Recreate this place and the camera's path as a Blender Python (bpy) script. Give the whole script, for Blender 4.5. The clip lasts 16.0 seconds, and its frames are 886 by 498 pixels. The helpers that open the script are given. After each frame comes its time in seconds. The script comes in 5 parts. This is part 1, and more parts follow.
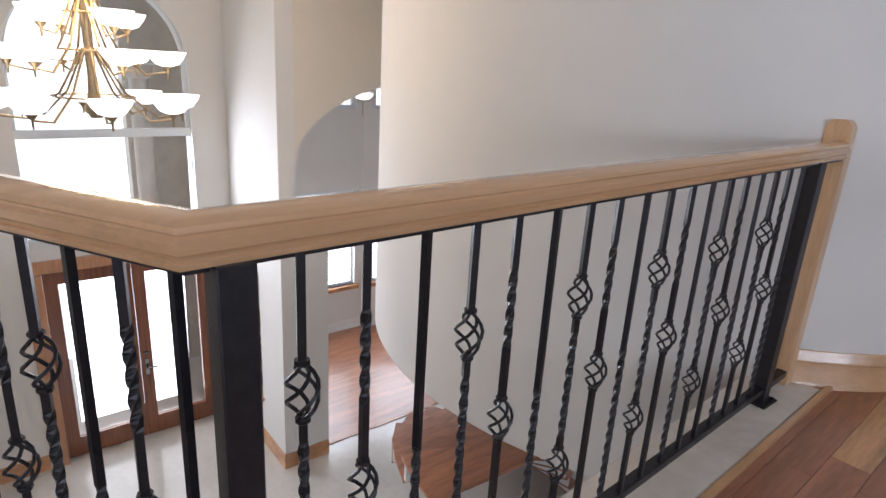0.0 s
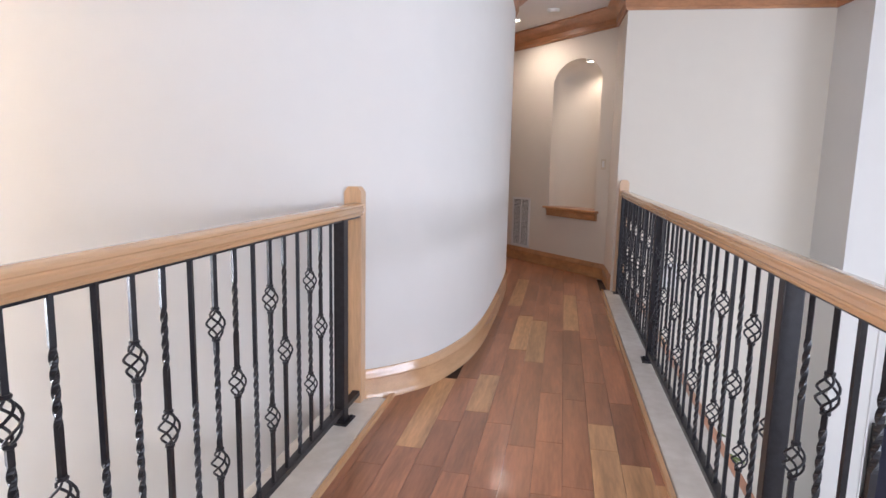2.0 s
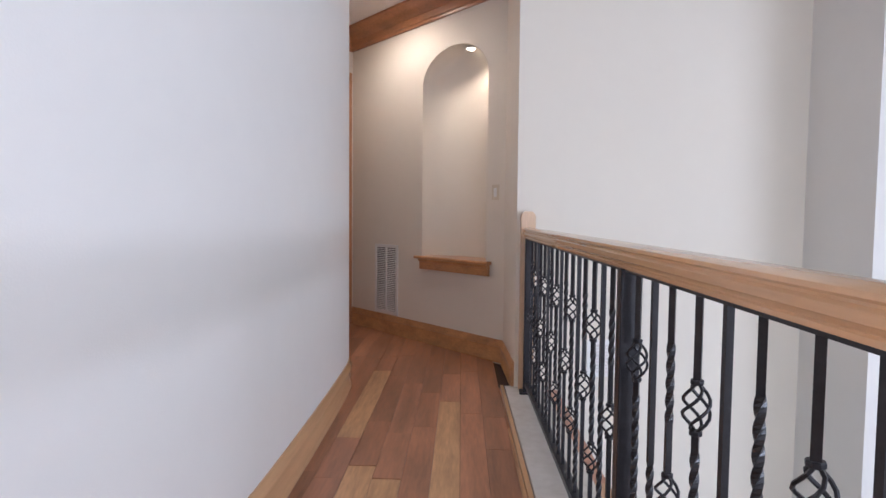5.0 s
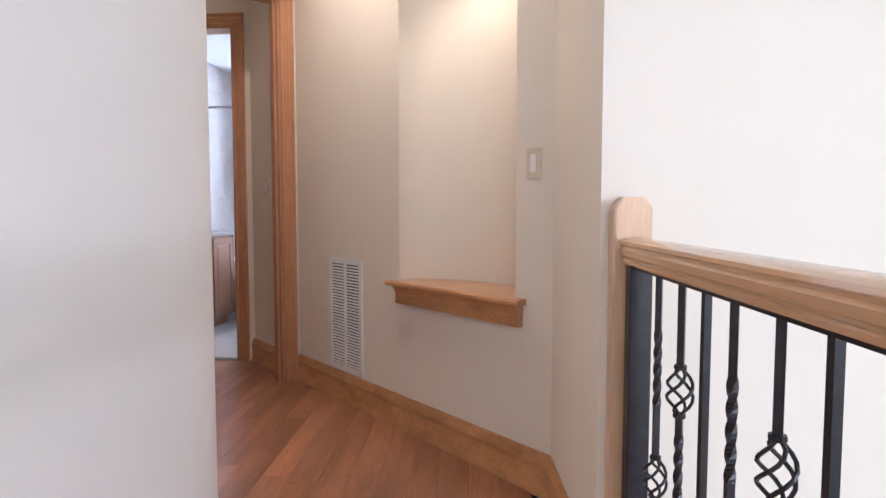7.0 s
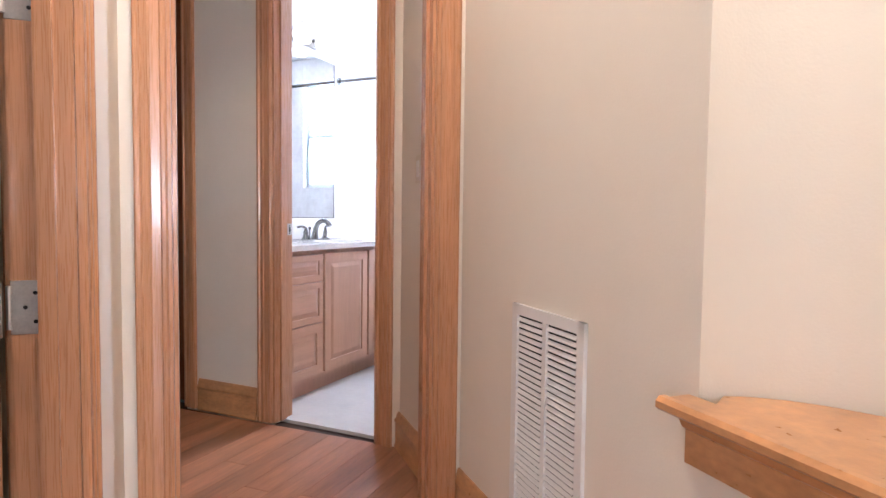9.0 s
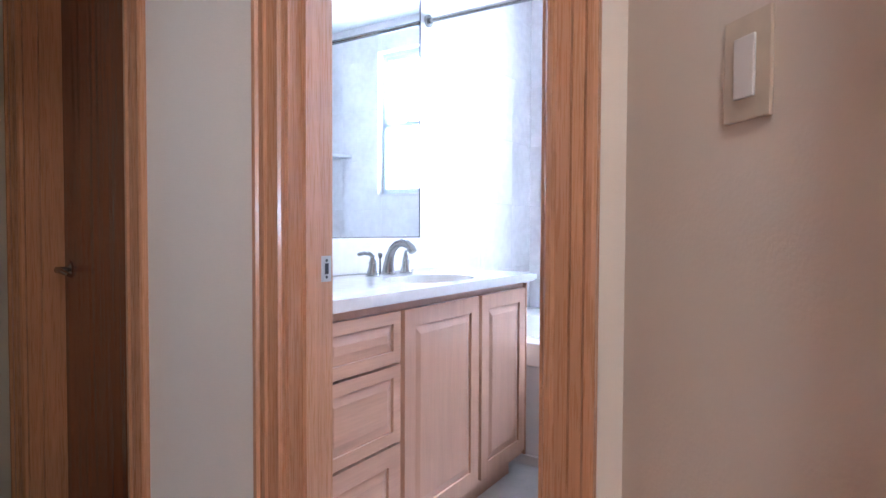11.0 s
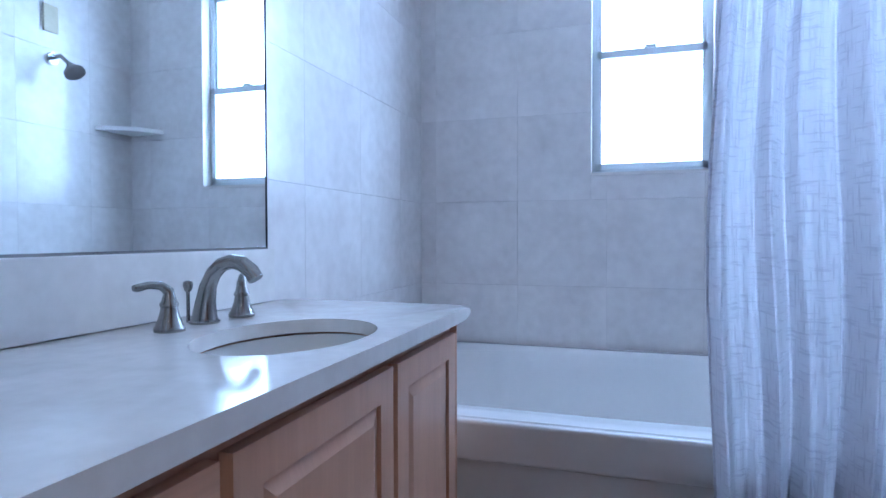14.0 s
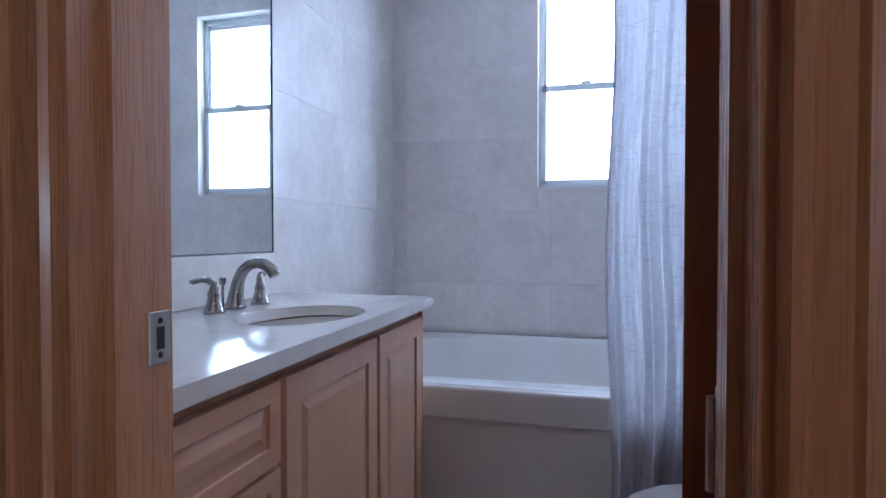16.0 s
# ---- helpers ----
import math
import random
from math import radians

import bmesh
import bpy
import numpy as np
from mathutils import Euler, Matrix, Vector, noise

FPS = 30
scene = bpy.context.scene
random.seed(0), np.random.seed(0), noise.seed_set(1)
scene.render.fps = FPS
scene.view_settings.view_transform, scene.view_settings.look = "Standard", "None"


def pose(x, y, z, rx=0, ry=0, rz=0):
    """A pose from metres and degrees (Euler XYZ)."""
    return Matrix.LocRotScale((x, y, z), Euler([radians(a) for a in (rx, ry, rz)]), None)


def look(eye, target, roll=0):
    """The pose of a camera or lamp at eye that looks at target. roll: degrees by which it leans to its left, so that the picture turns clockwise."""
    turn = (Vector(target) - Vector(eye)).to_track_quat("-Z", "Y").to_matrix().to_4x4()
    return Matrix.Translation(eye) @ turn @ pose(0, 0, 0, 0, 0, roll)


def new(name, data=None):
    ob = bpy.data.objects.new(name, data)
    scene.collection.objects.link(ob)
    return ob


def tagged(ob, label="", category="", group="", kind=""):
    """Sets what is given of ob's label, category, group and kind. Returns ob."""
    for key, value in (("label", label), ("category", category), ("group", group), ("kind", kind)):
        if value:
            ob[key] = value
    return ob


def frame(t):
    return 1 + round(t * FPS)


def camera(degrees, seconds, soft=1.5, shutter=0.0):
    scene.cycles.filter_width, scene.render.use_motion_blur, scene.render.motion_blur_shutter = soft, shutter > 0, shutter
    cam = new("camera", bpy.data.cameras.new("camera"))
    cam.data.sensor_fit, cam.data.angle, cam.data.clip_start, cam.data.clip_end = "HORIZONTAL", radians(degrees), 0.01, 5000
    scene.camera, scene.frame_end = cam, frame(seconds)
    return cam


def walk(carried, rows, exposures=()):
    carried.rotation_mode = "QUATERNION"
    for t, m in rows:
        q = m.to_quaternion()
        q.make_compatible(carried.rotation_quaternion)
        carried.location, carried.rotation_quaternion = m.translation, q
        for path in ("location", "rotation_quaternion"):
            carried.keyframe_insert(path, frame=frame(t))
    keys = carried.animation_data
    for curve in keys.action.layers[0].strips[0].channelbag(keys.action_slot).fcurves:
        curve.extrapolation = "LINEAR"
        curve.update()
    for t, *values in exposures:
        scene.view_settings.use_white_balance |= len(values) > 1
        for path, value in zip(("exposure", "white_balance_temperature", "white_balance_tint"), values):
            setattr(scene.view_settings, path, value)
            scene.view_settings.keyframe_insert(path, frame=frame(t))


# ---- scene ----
cam = camera(74.1, 16.0)
PATH = [
    (0, (0.24, -0.387, 1.246), (-1.242, 0.817, 0.651), 3.4),
    (0.5, (0.411, -0.53, 1.232), (-0.835, 0.949, 0.724), 2.3),
    (1, (0.456, -0.591, 1.243), (-0.51, 1.101, 0.79), 2.0),
    (1.5, (0.525, -0.587, 1.249), (-0.181, 1.246, 0.871), 1.5),
    (2, (0.523, -0.52, 1.265), (0.052, 1.402, 0.974), 1.3),
    (2.5, (0.492, -0.346, 1.237), (0.214, 1.626, 1.048), 0.8),
    (3, (0.497, -0.061, 1.197), (0.343, 1.928, 1.048), 0.6),
    (3.5, (0.543, 0.356, 1.163), (0.41, 2.348, 1.038), 0.4),
    (3.7, (0.559, 0.527, 1.164), (0.418, 2.518, 1.042), 0.5),
    (4, (0.558, 0.822, 1.144), (0.418, 2.814, 1.025), 0.2),
    (4.5, (0.607, 1.321, 1.101), (0.459, 3.312, 0.993), 0.6),
    (6.8, (0.529, 3.819, 1.101), (0.379, 5.81, 0.973), -0.2),
    (7, (0.522, 4.027, 1.1), (0.342, 6.015, 0.975), 0.0),
    (7.5, (0.457, 4.51, 1.096), (0.145, 6.482, 0.98), 0.4),
    (8, (0.382, 4.946, 1.082), (-0.128, 6.877, 0.976), 0.3),
    (8.5, (0.239, 5.406, 1.081), (-0.425, 7.289, 0.977), 0.5),
    (9, (0.053, 5.808, 1.073), (-0.782, 7.623, 0.971), 0.7),
    (9.2, (-0.044, 5.963, 1.073), (-0.935, 7.751, 0.972), 1.2),
    (11.3, (-1.125, 7.427, 1.109), (-2.21, 9.106, 1.049), 0.3),
    (11.5, (-1.198, 7.524, 1.114), (-2.279, 9.206, 1.05), 0.6),
    (12, (-1.342, 7.779, 1.107), (-2.386, 9.484, 1.044), 0.5),
    (12.5, (-1.432, 7.936, 1.091), (-2.401, 9.685, 1.041), 0.4),
    (13, (-1.527, 8.07, 1.106), (-2.367, 9.884, 1.052), 0.2),
    (13.5, (-1.6, 8.149, 1.095), (-2.31, 10.018, 1.058), -0.3),
    (14, (-1.646, 8.179, 1.103), (-2.262, 10.082, 1.06), -0.1),
    (14.5, (-1.666, 8.19, 1.104), (-2.242, 10.105, 1.062), -0.5),
    (15, (-1.689, 8.106, 1.119), (-2.17, 10.047, 1.073), -0.1),
    (15.5, (-1.608, 7.921, 1.129), (-2.075, 9.866, 1.083), 0.0),
    (16, (-1.497, 7.727, 1.125), (-2.015, 9.658, 1.084), -0.0),
]
EXPOSE = [(0.0, -1.15, 6000, 14), (1.0, -0.8, 6000, 15), (2.0, -0.30, 6000, 16), (3.0, -0.36, 5950, 17), (3.5, -0.42, 5900, 17), (4.5, -0.35, 5800, 16), (7.0, 0.3, 5900, 15), (8.0, 0.65, 6000, 15), (9.0, 1.05, 6000, 14), (11.3, 1.15, 5200, 10),
          (12.0, 0.75, 4950, 8), (12.5, 0.5, 4850, 7), (13.0, 0.22, 4800, 7), (13.5, 0.0, 4750, 7), (14.0, -0.33, 4750, 7), (14.5, -0.48, 4800, 7), (15.5, -0.65, 5200, 10), (16.0, -0.55, 5350, 11)]
walk(cam, [(t, look(e, g, r)) for t, e, g, r in PATH], EXPOSE)

# ---- world and light ----
world = bpy.data.worlds.new("sky")
scene.world = world
world.use_nodes = True
wn = world.node_tree.nodes
sky = wn.new("ShaderNodeTexSky")
sky.sky_type = "NISHITA"
sky.sun_disc = False
sky.sun_elevation, sky.sun_rotation = radians(42), radians(200)
world.node_tree.links.new(sky.outputs[0], wn["Background"].inputs[0])
wn["Background"].inputs[1].default_value = 0.12


def area_lamp(name, eye, target, sx, sy, watts, color):
    d = bpy.data.lights.new(name, "AREA")
    d.shape, d.size, d.size_y, d.energy, d.color = "RECTANGLE", sx, sy, watts, color
    ob = new(name, d)
    ob.matrix_world = look(eye, target)
    return ob


def spot_lamp(name, eye, target, watts, angle, color, radius=0.03):
    d = bpy.data.lights.new(name, "SPOT")
    d.energy, d.spot_size, d.spot_blend, d.color, d.shadow_soft_size = watts, radians(angle), 0.6, color, radius
    ob = new(name, d)
    ob.matrix_world = look(eye, target)
    return ob


sun_data = bpy.data.lights.new("sun", "SUN")
sun_data.energy, sun_data.angle, sun_data.color = 2.5, radians(0.5), (1, 0.95, 0.86)
sun = new("sun", sun_data)
sun.matrix_world = look((-12, -10, 12), (0, 0, 0))
area_lamp("great_room_window_light", (2.2, -5.85, 0.6), (1.9, 3, 0.2), 3.6, 4.4, 290, (0.86, 0.92, 1.0))
area_lamp("great_room_side_light", (6.15, 0.6, 1.40), (0, 1.6, 0.95), 3.4, 1.1, 270, (0.84, 0.91, 1.0))
area_lamp("front_window_light", (-6.6, 0.68, -0.06), (0, 0.7, -0.4), 1.45, 0.8, 130, (0.93, 0.96, 1.0))
area_lamp("front_door_light", (-6.7, 0.73, -1.97), (0, 0.8, -2.4), 1.2, 1.8, 60, (0.95, 0.97, 1.0))
area_lamp("dining_bay_light", (-7.62, 5.09, -1.55), (-6.2, 4.4, -1.6), 1.0, 1.5, 120, (0.9, 0.95, 1.0))
area_lamp("dining_window_light", (-7.83, 3.56, -1.55), (-5, 3.6, -2.2), 1.4, 1.5, 130, (0.9, 0.95, 1.0))
area_lamp("bath_window_light", (-1.572, 11.09, 1.95), (-1.572, 8, 1.95), 0.46, 1.05, 46, (0.68, 0.80, 1.0))
bulbs = bpy.data.lights.new("chandelier_light", "POINT")
bulbs.energy, bulbs.color, bulbs.shadow_soft_size = 140, (1.0, 0.70, 0.38), 0.25
new("chandelier_light", bulbs).matrix_world = pose(-3.37, 0.14, 1.48)
spot_lamp("niche_can_light", (0.46, 6.67, 2.44), (0.40, 6.62, 0.8), 14, 105, (1.0, 0.82, 0.62))
spot_lamp("hall_can_light", (-0.42, 6.65, 2.92), (-0.42, 6.65, 0), 75, 170, (1.0, 0.85, 0.68), 0.12)
# added fill for the vestibule, where no fitting is known
spot_lamp("vestibule_fill_light", (-1.75, 7.75, 2.94), (-1.75, 7.75, 0), 6, 165, (1.0, 0.74, 0.48), 0.1)


# ---- materials ----
def mat(name, color, rough=0.5, metal=0.0, vary=0.06, scale=6.0, bump=0.0, bump_scale=60.0, stretch=(1, 1, 1), coat=0.0, spread=0.0, rough_vary=0.0, trans=0.0, second=None, second_scale=None):
    m = bpy.data.materials.new(name)
    m.use_nodes = True
    n, l = m.node_tree.nodes, m.node_tree.links
    b = n["Principled BSDF"]
    b.inputs["Roughness"].default_value, b.inputs["Metallic"].default_value = rough, metal
    b.inputs["Coat Weight"].default_value, b.inputs["Coat Roughness"].default_value = coat, 0.12
    b.inputs["Transmission Weight"].default_value = trans
    co, mp = n.new("ShaderNodeTexCoord"), n.new("ShaderNodeMapping")
    mp.inputs["Scale"].default_value = stretch
    l.new(co.outputs["Object"], mp.inputs[0])
    info = n.new("ShaderNodeObjectInfo")
    off = n.new("ShaderNodeVectorMath")
    off.operation = "MULTIPLY_ADD"
    off.inputs[1].default_value, off.inputs[2].default_value = (1, 1, 1), (0, 0, 0)
    comb = n.new("ShaderNodeCombineXYZ")
    mul = n.new("ShaderNodeMath")
    mul.operation, mul.inputs[1].default_value = "MULTIPLY", 37.0
    l.new(info.outputs["Random"], mul.inputs[0])
    l.new(mul.outputs[0], comb.inputs[0])
    l.new(mul.outputs[0], comb.inputs[2])
    l.new(mp.outputs[0], off.inputs[0])
    l.new(comb.outputs[0], off.inputs[2])
    big, fine = n.new("ShaderNodeTexNoise"), n.new("ShaderNodeTexNoise")
    big.inputs["Scale"].default_value, big.inputs["Detail"].default_value = scale, 4
    fine.inputs["Scale"].default_value, fine.inputs["Detail"].default_value = scale * 7, 3
    for t in (big, fine):
        l.new(off.outputs[0], t.inputs["Vector"])
    mix = n.new("ShaderNodeMix")
    mix.data_type, mix.blend_type = "RGBA", "MIX"
    low = tuple(c * (1 - 2.2 * vary) for c in color)
    high = second or tuple(min(1, c * (1 + 1.6 * vary)) for c in color)
    mix.inputs[6].default_value, mix.inputs[7].default_value = (*low, 1), (*high, 1)
    av = n.new("ShaderNodeMath")
    av.operation = "MULTIPLY_ADD"
    av.inputs[1].default_value = 0.35
    l.new(fine.outputs[0], av.inputs[0])
    half = n.new("ShaderNodeMath")
    half.operation, half.inputs[1].default_value = "MULTIPLY", 0.65
    l.new(big.outputs[0], half.inputs[0])
    l.new(half.outputs[0], av.inputs[2])
    ramp = n.new("ShaderNodeMapRange")
    ramp.inputs[1].default_value, ramp.inputs[2].default_value = 0.3, 0.7
    l.new(av.outputs[0], ramp.inputs[0])
    l.new(ramp.outputs[0], mix.inputs[0])
    out = mix.outputs[2]
    if spread:
        hsv = n.new("ShaderNodeHueSaturation")
        mr = n.new("ShaderNodeMapRange")
        mr.inputs[3].default_value, mr.inputs[4].default_value = 1 - spread, 1 + spread
        l.new(info.outputs["Random"], mr.inputs[0])
        l.new(mr.outputs[0], hsv.inputs["Value"])
        l.new(out, hsv.inputs["Color"])
        out = hsv.outputs[0]
    l.new(out, b.inputs["Base Color"])
    if rough_vary:
        rr = n.new("ShaderNodeMapRange")
        rr.inputs[3].default_value, rr.inputs[4].default_value = rough - rough_vary, rough + rough_vary
        l.new(fine.outputs[0], rr.inputs[0])
        l.new(rr.outputs[0], b.inputs["Roughness"])
    if bump:
        bt, bp = n.new("ShaderNodeTexNoise"), n.new("ShaderNodeBump")
        bt.inputs["Scale"].default_value, bt.inputs["Detail"].default_value = bump_scale, 3
        l.new(off.outputs[0], bt.inputs["Vector"])
        bp.inputs["Strength"].default_value, bp.inputs["Distance"].default_value = bump, 0.004
        l.new(bt.outputs[0], bp.inputs["Height"])
        l.new(bp.outputs[0], b.inputs["Normal"])
    return m


def glow(name, color, power):
    m = mat(name, color, 0.3)
    b = m.node_tree.nodes["Principled BSDF"]
    b.inputs["Emission Color"].default_value, b.inputs["Emission Strength"].default_value = (*color, 1), power
    return m


PAINT = mat("cream_wall_paint", (0.75, 0.725, 0.69), 0.75, vary=0.010, scale=1.2, bump=0.12, bump_scale=180)
PAINT_WARM = mat("warm_wall_paint", (0.75, 0.69, 0.60), 0.75, vary=0.010, scale=1.2, bump=0.12, bump_scale=180)
CEIL = mat("white_ceiling_paint", (0.80, 0.78, 0.76), 0.85, vary=0.015, scale=2.0, bump=0.2, bump_scale=120)
MAPLE = mat("clear_maple", (0.60, 0.36, 0.19), 0.2, vary=0.07, scale=2.0, stretch=(9, 0.5, 9), coat=0.6, bump=0.04, rough_vary=0.05)
MAPLE_UP = mat("clear_maple_upright", (0.64, 0.42, 0.25), 0.34, vary=0.13, scale=2.2, stretch=(6, 6, 0.6), coat=0.2, bump=0.04)
TRIM = mat("oak_trim", (0.53, 0.27, 0.12), 0.3, vary=0.16, scale=2.0, stretch=(3, 3, 6), coat=0.35, bump=0.05, rough_vary=0.06)
TRIM_UP = mat("oak_trim_upright", (0.50, 0.25, 0.13), 0.28, vary=0.075, scale=2.5, stretch=(20, 20, 0.6), coat=0.35, bump=0.05, rough_vary=0.06)
DOORWOOD = mat("stained_door_wood", (0.24, 0.085, 0.04), 0.25, vary=0.16, scale=2.0, stretch=(18, 18, 0.6), coat=0.4, bump=0.05)
CROWNWOOD = mat("crown_oak", (0.44, 0.20, 0.09), 0.32, vary=0.14, scale=2.0, stretch=(2, 2, 7), coat=0.3)
PLANK = mat("cherry_plank", (0.39, 0.168, 0.088), 0.33, vary=0.2, scale=1.6, stretch=(7, 0.8, 2), coat=0.15, spread=0.22, bump=0.05, rough_vary=0.07)
PLANK_LIGHT = mat("pale_plank", (0.56, 0.31, 0.15), 0.33, vary=0.2, scale=1.6, stretch=(7, 0.8, 2), coat=0.15, spread=0.12, bump=0.05)
PLANK_GAP = mat("plank_joint", (0.05, 0.025, 0.015), 0.8)
IRON = mat("black_wrought_iron", (0.022, 0.02, 0.024), 0.36, metal=0.35, vary=0.2, scale=40, bump=0.1, bump_scale=150, rough_vary=0.1)
MARBLE = mat("cream_marble", (0.66, 0.60, 0.53), 0.22, vary=0.07, scale=3.0, second=(0.74, 0.70, 0.65), rough_vary=0.05)
FOYER_TILE = mat("pale_polished_floor_tile", (0.66, 0.63, 0.58), 0.16, vary=0.05, scale=2.0, rough_vary=0.05, spread=0.03)
BATH_TILE = mat("bath_stone_tile", (0.69, 0.64, 0.61), 0.2, vary=0.05, scale=3.2, second=(0.80, 0.76, 0.73), rough_vary=0.06, spread=0.02, bump=0.02)
COUNTER = mat("cream_stone_counter", (0.74, 0.69, 0.64), 0.12, vary=0.05, scale=4.0, second=(0.82, 0.78, 0.74), rough_vary=0.04)
PORCELAIN = mat("white_porcelain", (0.78, 0.76, 0.73), 0.13, vary=0.01)
GROUT = mat("tile_grout", (0.72, 0.675, 0.645), 0.9)
WHITE = mat("white_enamel", (0.78, 0.77, 0.75), 0.4, vary=0.02)
# near black of dark fittings, also the painted shade of hollows
DARK = mat("dark_fitting_and_hollow_shade", (0.02, 0.02, 0.02), 0.9)
NICKEL = mat("brushed_nickel", (0.30, 0.29, 0.28), 0.26, metal=1.0, vary=0.05, scale=30, stretch=(1, 1, 8))
SATIN = mat("satin_nickel_plate", (0.52, 0.49, 0.45), 0.38, metal=0.9, vary=0.08, scale=30)
BRASS = mat("aged_brass", (0.42, 0.32, 0.2), 0.34, metal=1.0, vary=0.1, scale=30)
MIRROR = mat("mirror_silver", (0.86, 0.9, 0.9), 0.015, metal=1.0, vary=0.0)
CABINET = mat("maple_cabinet", (0.55, 0.31, 0.20), 0.33, vary=0.05, scale=2.0, stretch=(12, 12, 0.8), coat=0.15, bump=0.03)
CABINET_H = mat("maple_cabinet_drawer", (0.55, 0.31, 0.20), 0.33, vary=0.07, scale=2.0, stretch=(12, 0.8, 12), coat=0.15, bump=0.03)
VINYL = mat("white_window_vinyl", (0.74, 0.78, 0.8), 0.4, vary=0.01)
LEAF = mat("green_leaf", (0.16, 0.22, 0.05), 0.4, vary=0.3, scale=12, spread=0.25)
CLAY = mat("brown_glazed_vase", (0.05, 0.02, 0.015), 0.25, vary=0.2)
PETAL_RED = mat("dried_red_petal", (0.35, 0.10, 0.06), 0.7, spread=0.3)
PETAL_TAN = mat("dried_tan_petal", (0.45, 0.30, 0.15), 0.7, spread=0.3)
SCREEN = mat("dark_screen", (0.012, 0.013, 0.03), 0.12, vary=0.05)
BLIND = mat("white_blind_slat", (0.8, 0.8, 0.8), 0.5, vary=0.01)
SHADE = glow("lit_alabaster_shade", (1.0, 0.93, 0.82), 5.0)
BULB = glow("lit_bulb", (1.0, 0.86, 0.66), 14.0)
GLOBE = glow("dim_glass_globe", (1.0, 0.97, 0.93), 0.7)
DAYLIGHT = glow("bright_daylight_backdrop", (0.93, 0.97, 1.0), 3.2)
DAYLIGHT_BATH = glow("bright_daylight_bath", (0.90, 0.97, 1.0), 2.4)
FACADE = mat("pale_stucco_porch", (0.6, 0.56, 0.5), 0.8, vary=0.05, bump=0.1)

GLASS = bpy.data.materials.new("clear_glass")
GLASS.use_nodes = True
gb = GLASS.node_tree.nodes["Principled BSDF"]
gb.inputs["Transmission Weight"].default_value, gb.inputs["Roughness"].default_value, gb.inputs["IOR"].default_value = 1.0, 0.0, 1.1

# thin woven cloth that lets light through, with a crosswise slub pattern in the weave
CLOTH = mat("white_slub_curtain_cloth", (0.74, 0.72, 0.76), 0.9, vary=0.03, scale=3)
cn, cl = CLOTH.node_tree.nodes, CLOTH.node_tree.links
cb = cn["Principled BSDF"]
tr, ms = cn.new("ShaderNodeBsdfTranslucent"), cn.new("ShaderNodeMixShader")
tr.inputs[0].default_value = (0.76, 0.76, 0.8, 1)
ms.inputs[0].default_value = 0.45
cl.new(cb.outputs[0], ms.inputs[1]), cl.new(tr.outputs[0], ms.inputs[2])
cl.new(ms.outputs[0], cn["Material Output"].inputs[0])
cco = cn.new("ShaderNodeTexCoord")
heights = []
for sc in ((16, 16, 150), (170, 170, 14)):
    mp2, tx = cn.new("ShaderNodeMapping"), cn.new("ShaderNodeTexNoise")
    mp2.inputs["Scale"].default_value = sc
    tx.inputs["Scale"].default_value, tx.inputs["Detail"].default_value = 1.0, 1.0
    cl.new(cco.outputs["Object"], mp2.inputs[0]), cl.new(mp2.outputs[0], tx.inputs["Vector"])
    rr2 = cn.new("ShaderNodeMapRange")
    rr2.inputs[1].default_value, rr2.inputs[2].default_value = 0.55, 0.7
    cl.new(tx.outputs[0], rr2.inputs[0])
    heights.append(rr2)
mx2 = cn.new("ShaderNodeMath")
mx2.operation = "MAXIMUM"
cl.new(heights[0].outputs[0], mx2.inputs[0]), cl.new(heights[1].outputs[0], mx2.inputs[1])
bp2 = cn.new("ShaderNodeBump")
bp2.inputs["Strength"].default_value, bp2.inputs["Distance"].default_value = 0.6, 0.003
cl.new(mx2.outputs[0], bp2.inputs["Height"]), cl.new(bp2.outputs[0], cb.inputs["Normal"])
slub = cn.new("ShaderNodeMapRange")
slub.inputs[3].default_value, slub.inputs[4].default_value = 0.5, 0.22
cl.new(mx2.outputs[0], slub.inputs[0]), cl.new(slub.outputs[0], ms.inputs[0])


# ---- building helpers ----
def part(name, bm, material, parent=None, label="", smooth=False):
    me = bpy.data.meshes.new(name)
    bmesh.ops.recalc_face_normals(bm, faces=bm.faces)
    bm.to_mesh(me)
    bm.free()
    me.materials.append(material)
    if smooth:
        me.polygons.foreach_set("use_smooth", [True] * len(me.polygons))
        me.set_sharp_from_angle(angle=radians(38))
    ob = new(name, me)
    if parent:
        ob.parent = parent
    if label:
        ob["label"] = label
    return ob


def thing(name, label, category, group="", kind="", at=None):
    ob = new(name)
    ob.empty_display_size = 0.05
    if at:
        ob.matrix_world = at
    return tagged(ob, label, category, group, kind)


def structure(name, bm, material, label, category="wall", smooth=False):
    return tagged(part(name, bm, material, smooth=smooth), label, category, kind="structure")


def hexa(bm, v):
    vs = [bm.verts.new(p) for p in v]
    for f in ((0, 1, 2, 3), (7, 6, 5, 4), (0, 4, 5, 1), (1, 5, 6, 2), (2, 6, 7, 3), (3, 7, 4, 0)):
        bm.faces.new([vs[i] for i in f])


def box(bm, x0, x1, y0, y1, z0, z1):
    hexa(bm, [(x0, y0, z0), (x1, y0, z0), (x1, y1, z0), (x0, y1, z0), (x0, y0, z1), (x1, y0, z1), (x1, y1, z1), (x0, y1, z1)])
    return bm


def boxed(*v, bevel=0.0, seg=2):
    bm = box(bmesh.new(), *v)
    if bevel:
        bmesh.ops.bevel(bm, geom=bm.edges[:], offset=bevel, segments=seg, affect="EDGES", profile=0.6)
    return bm


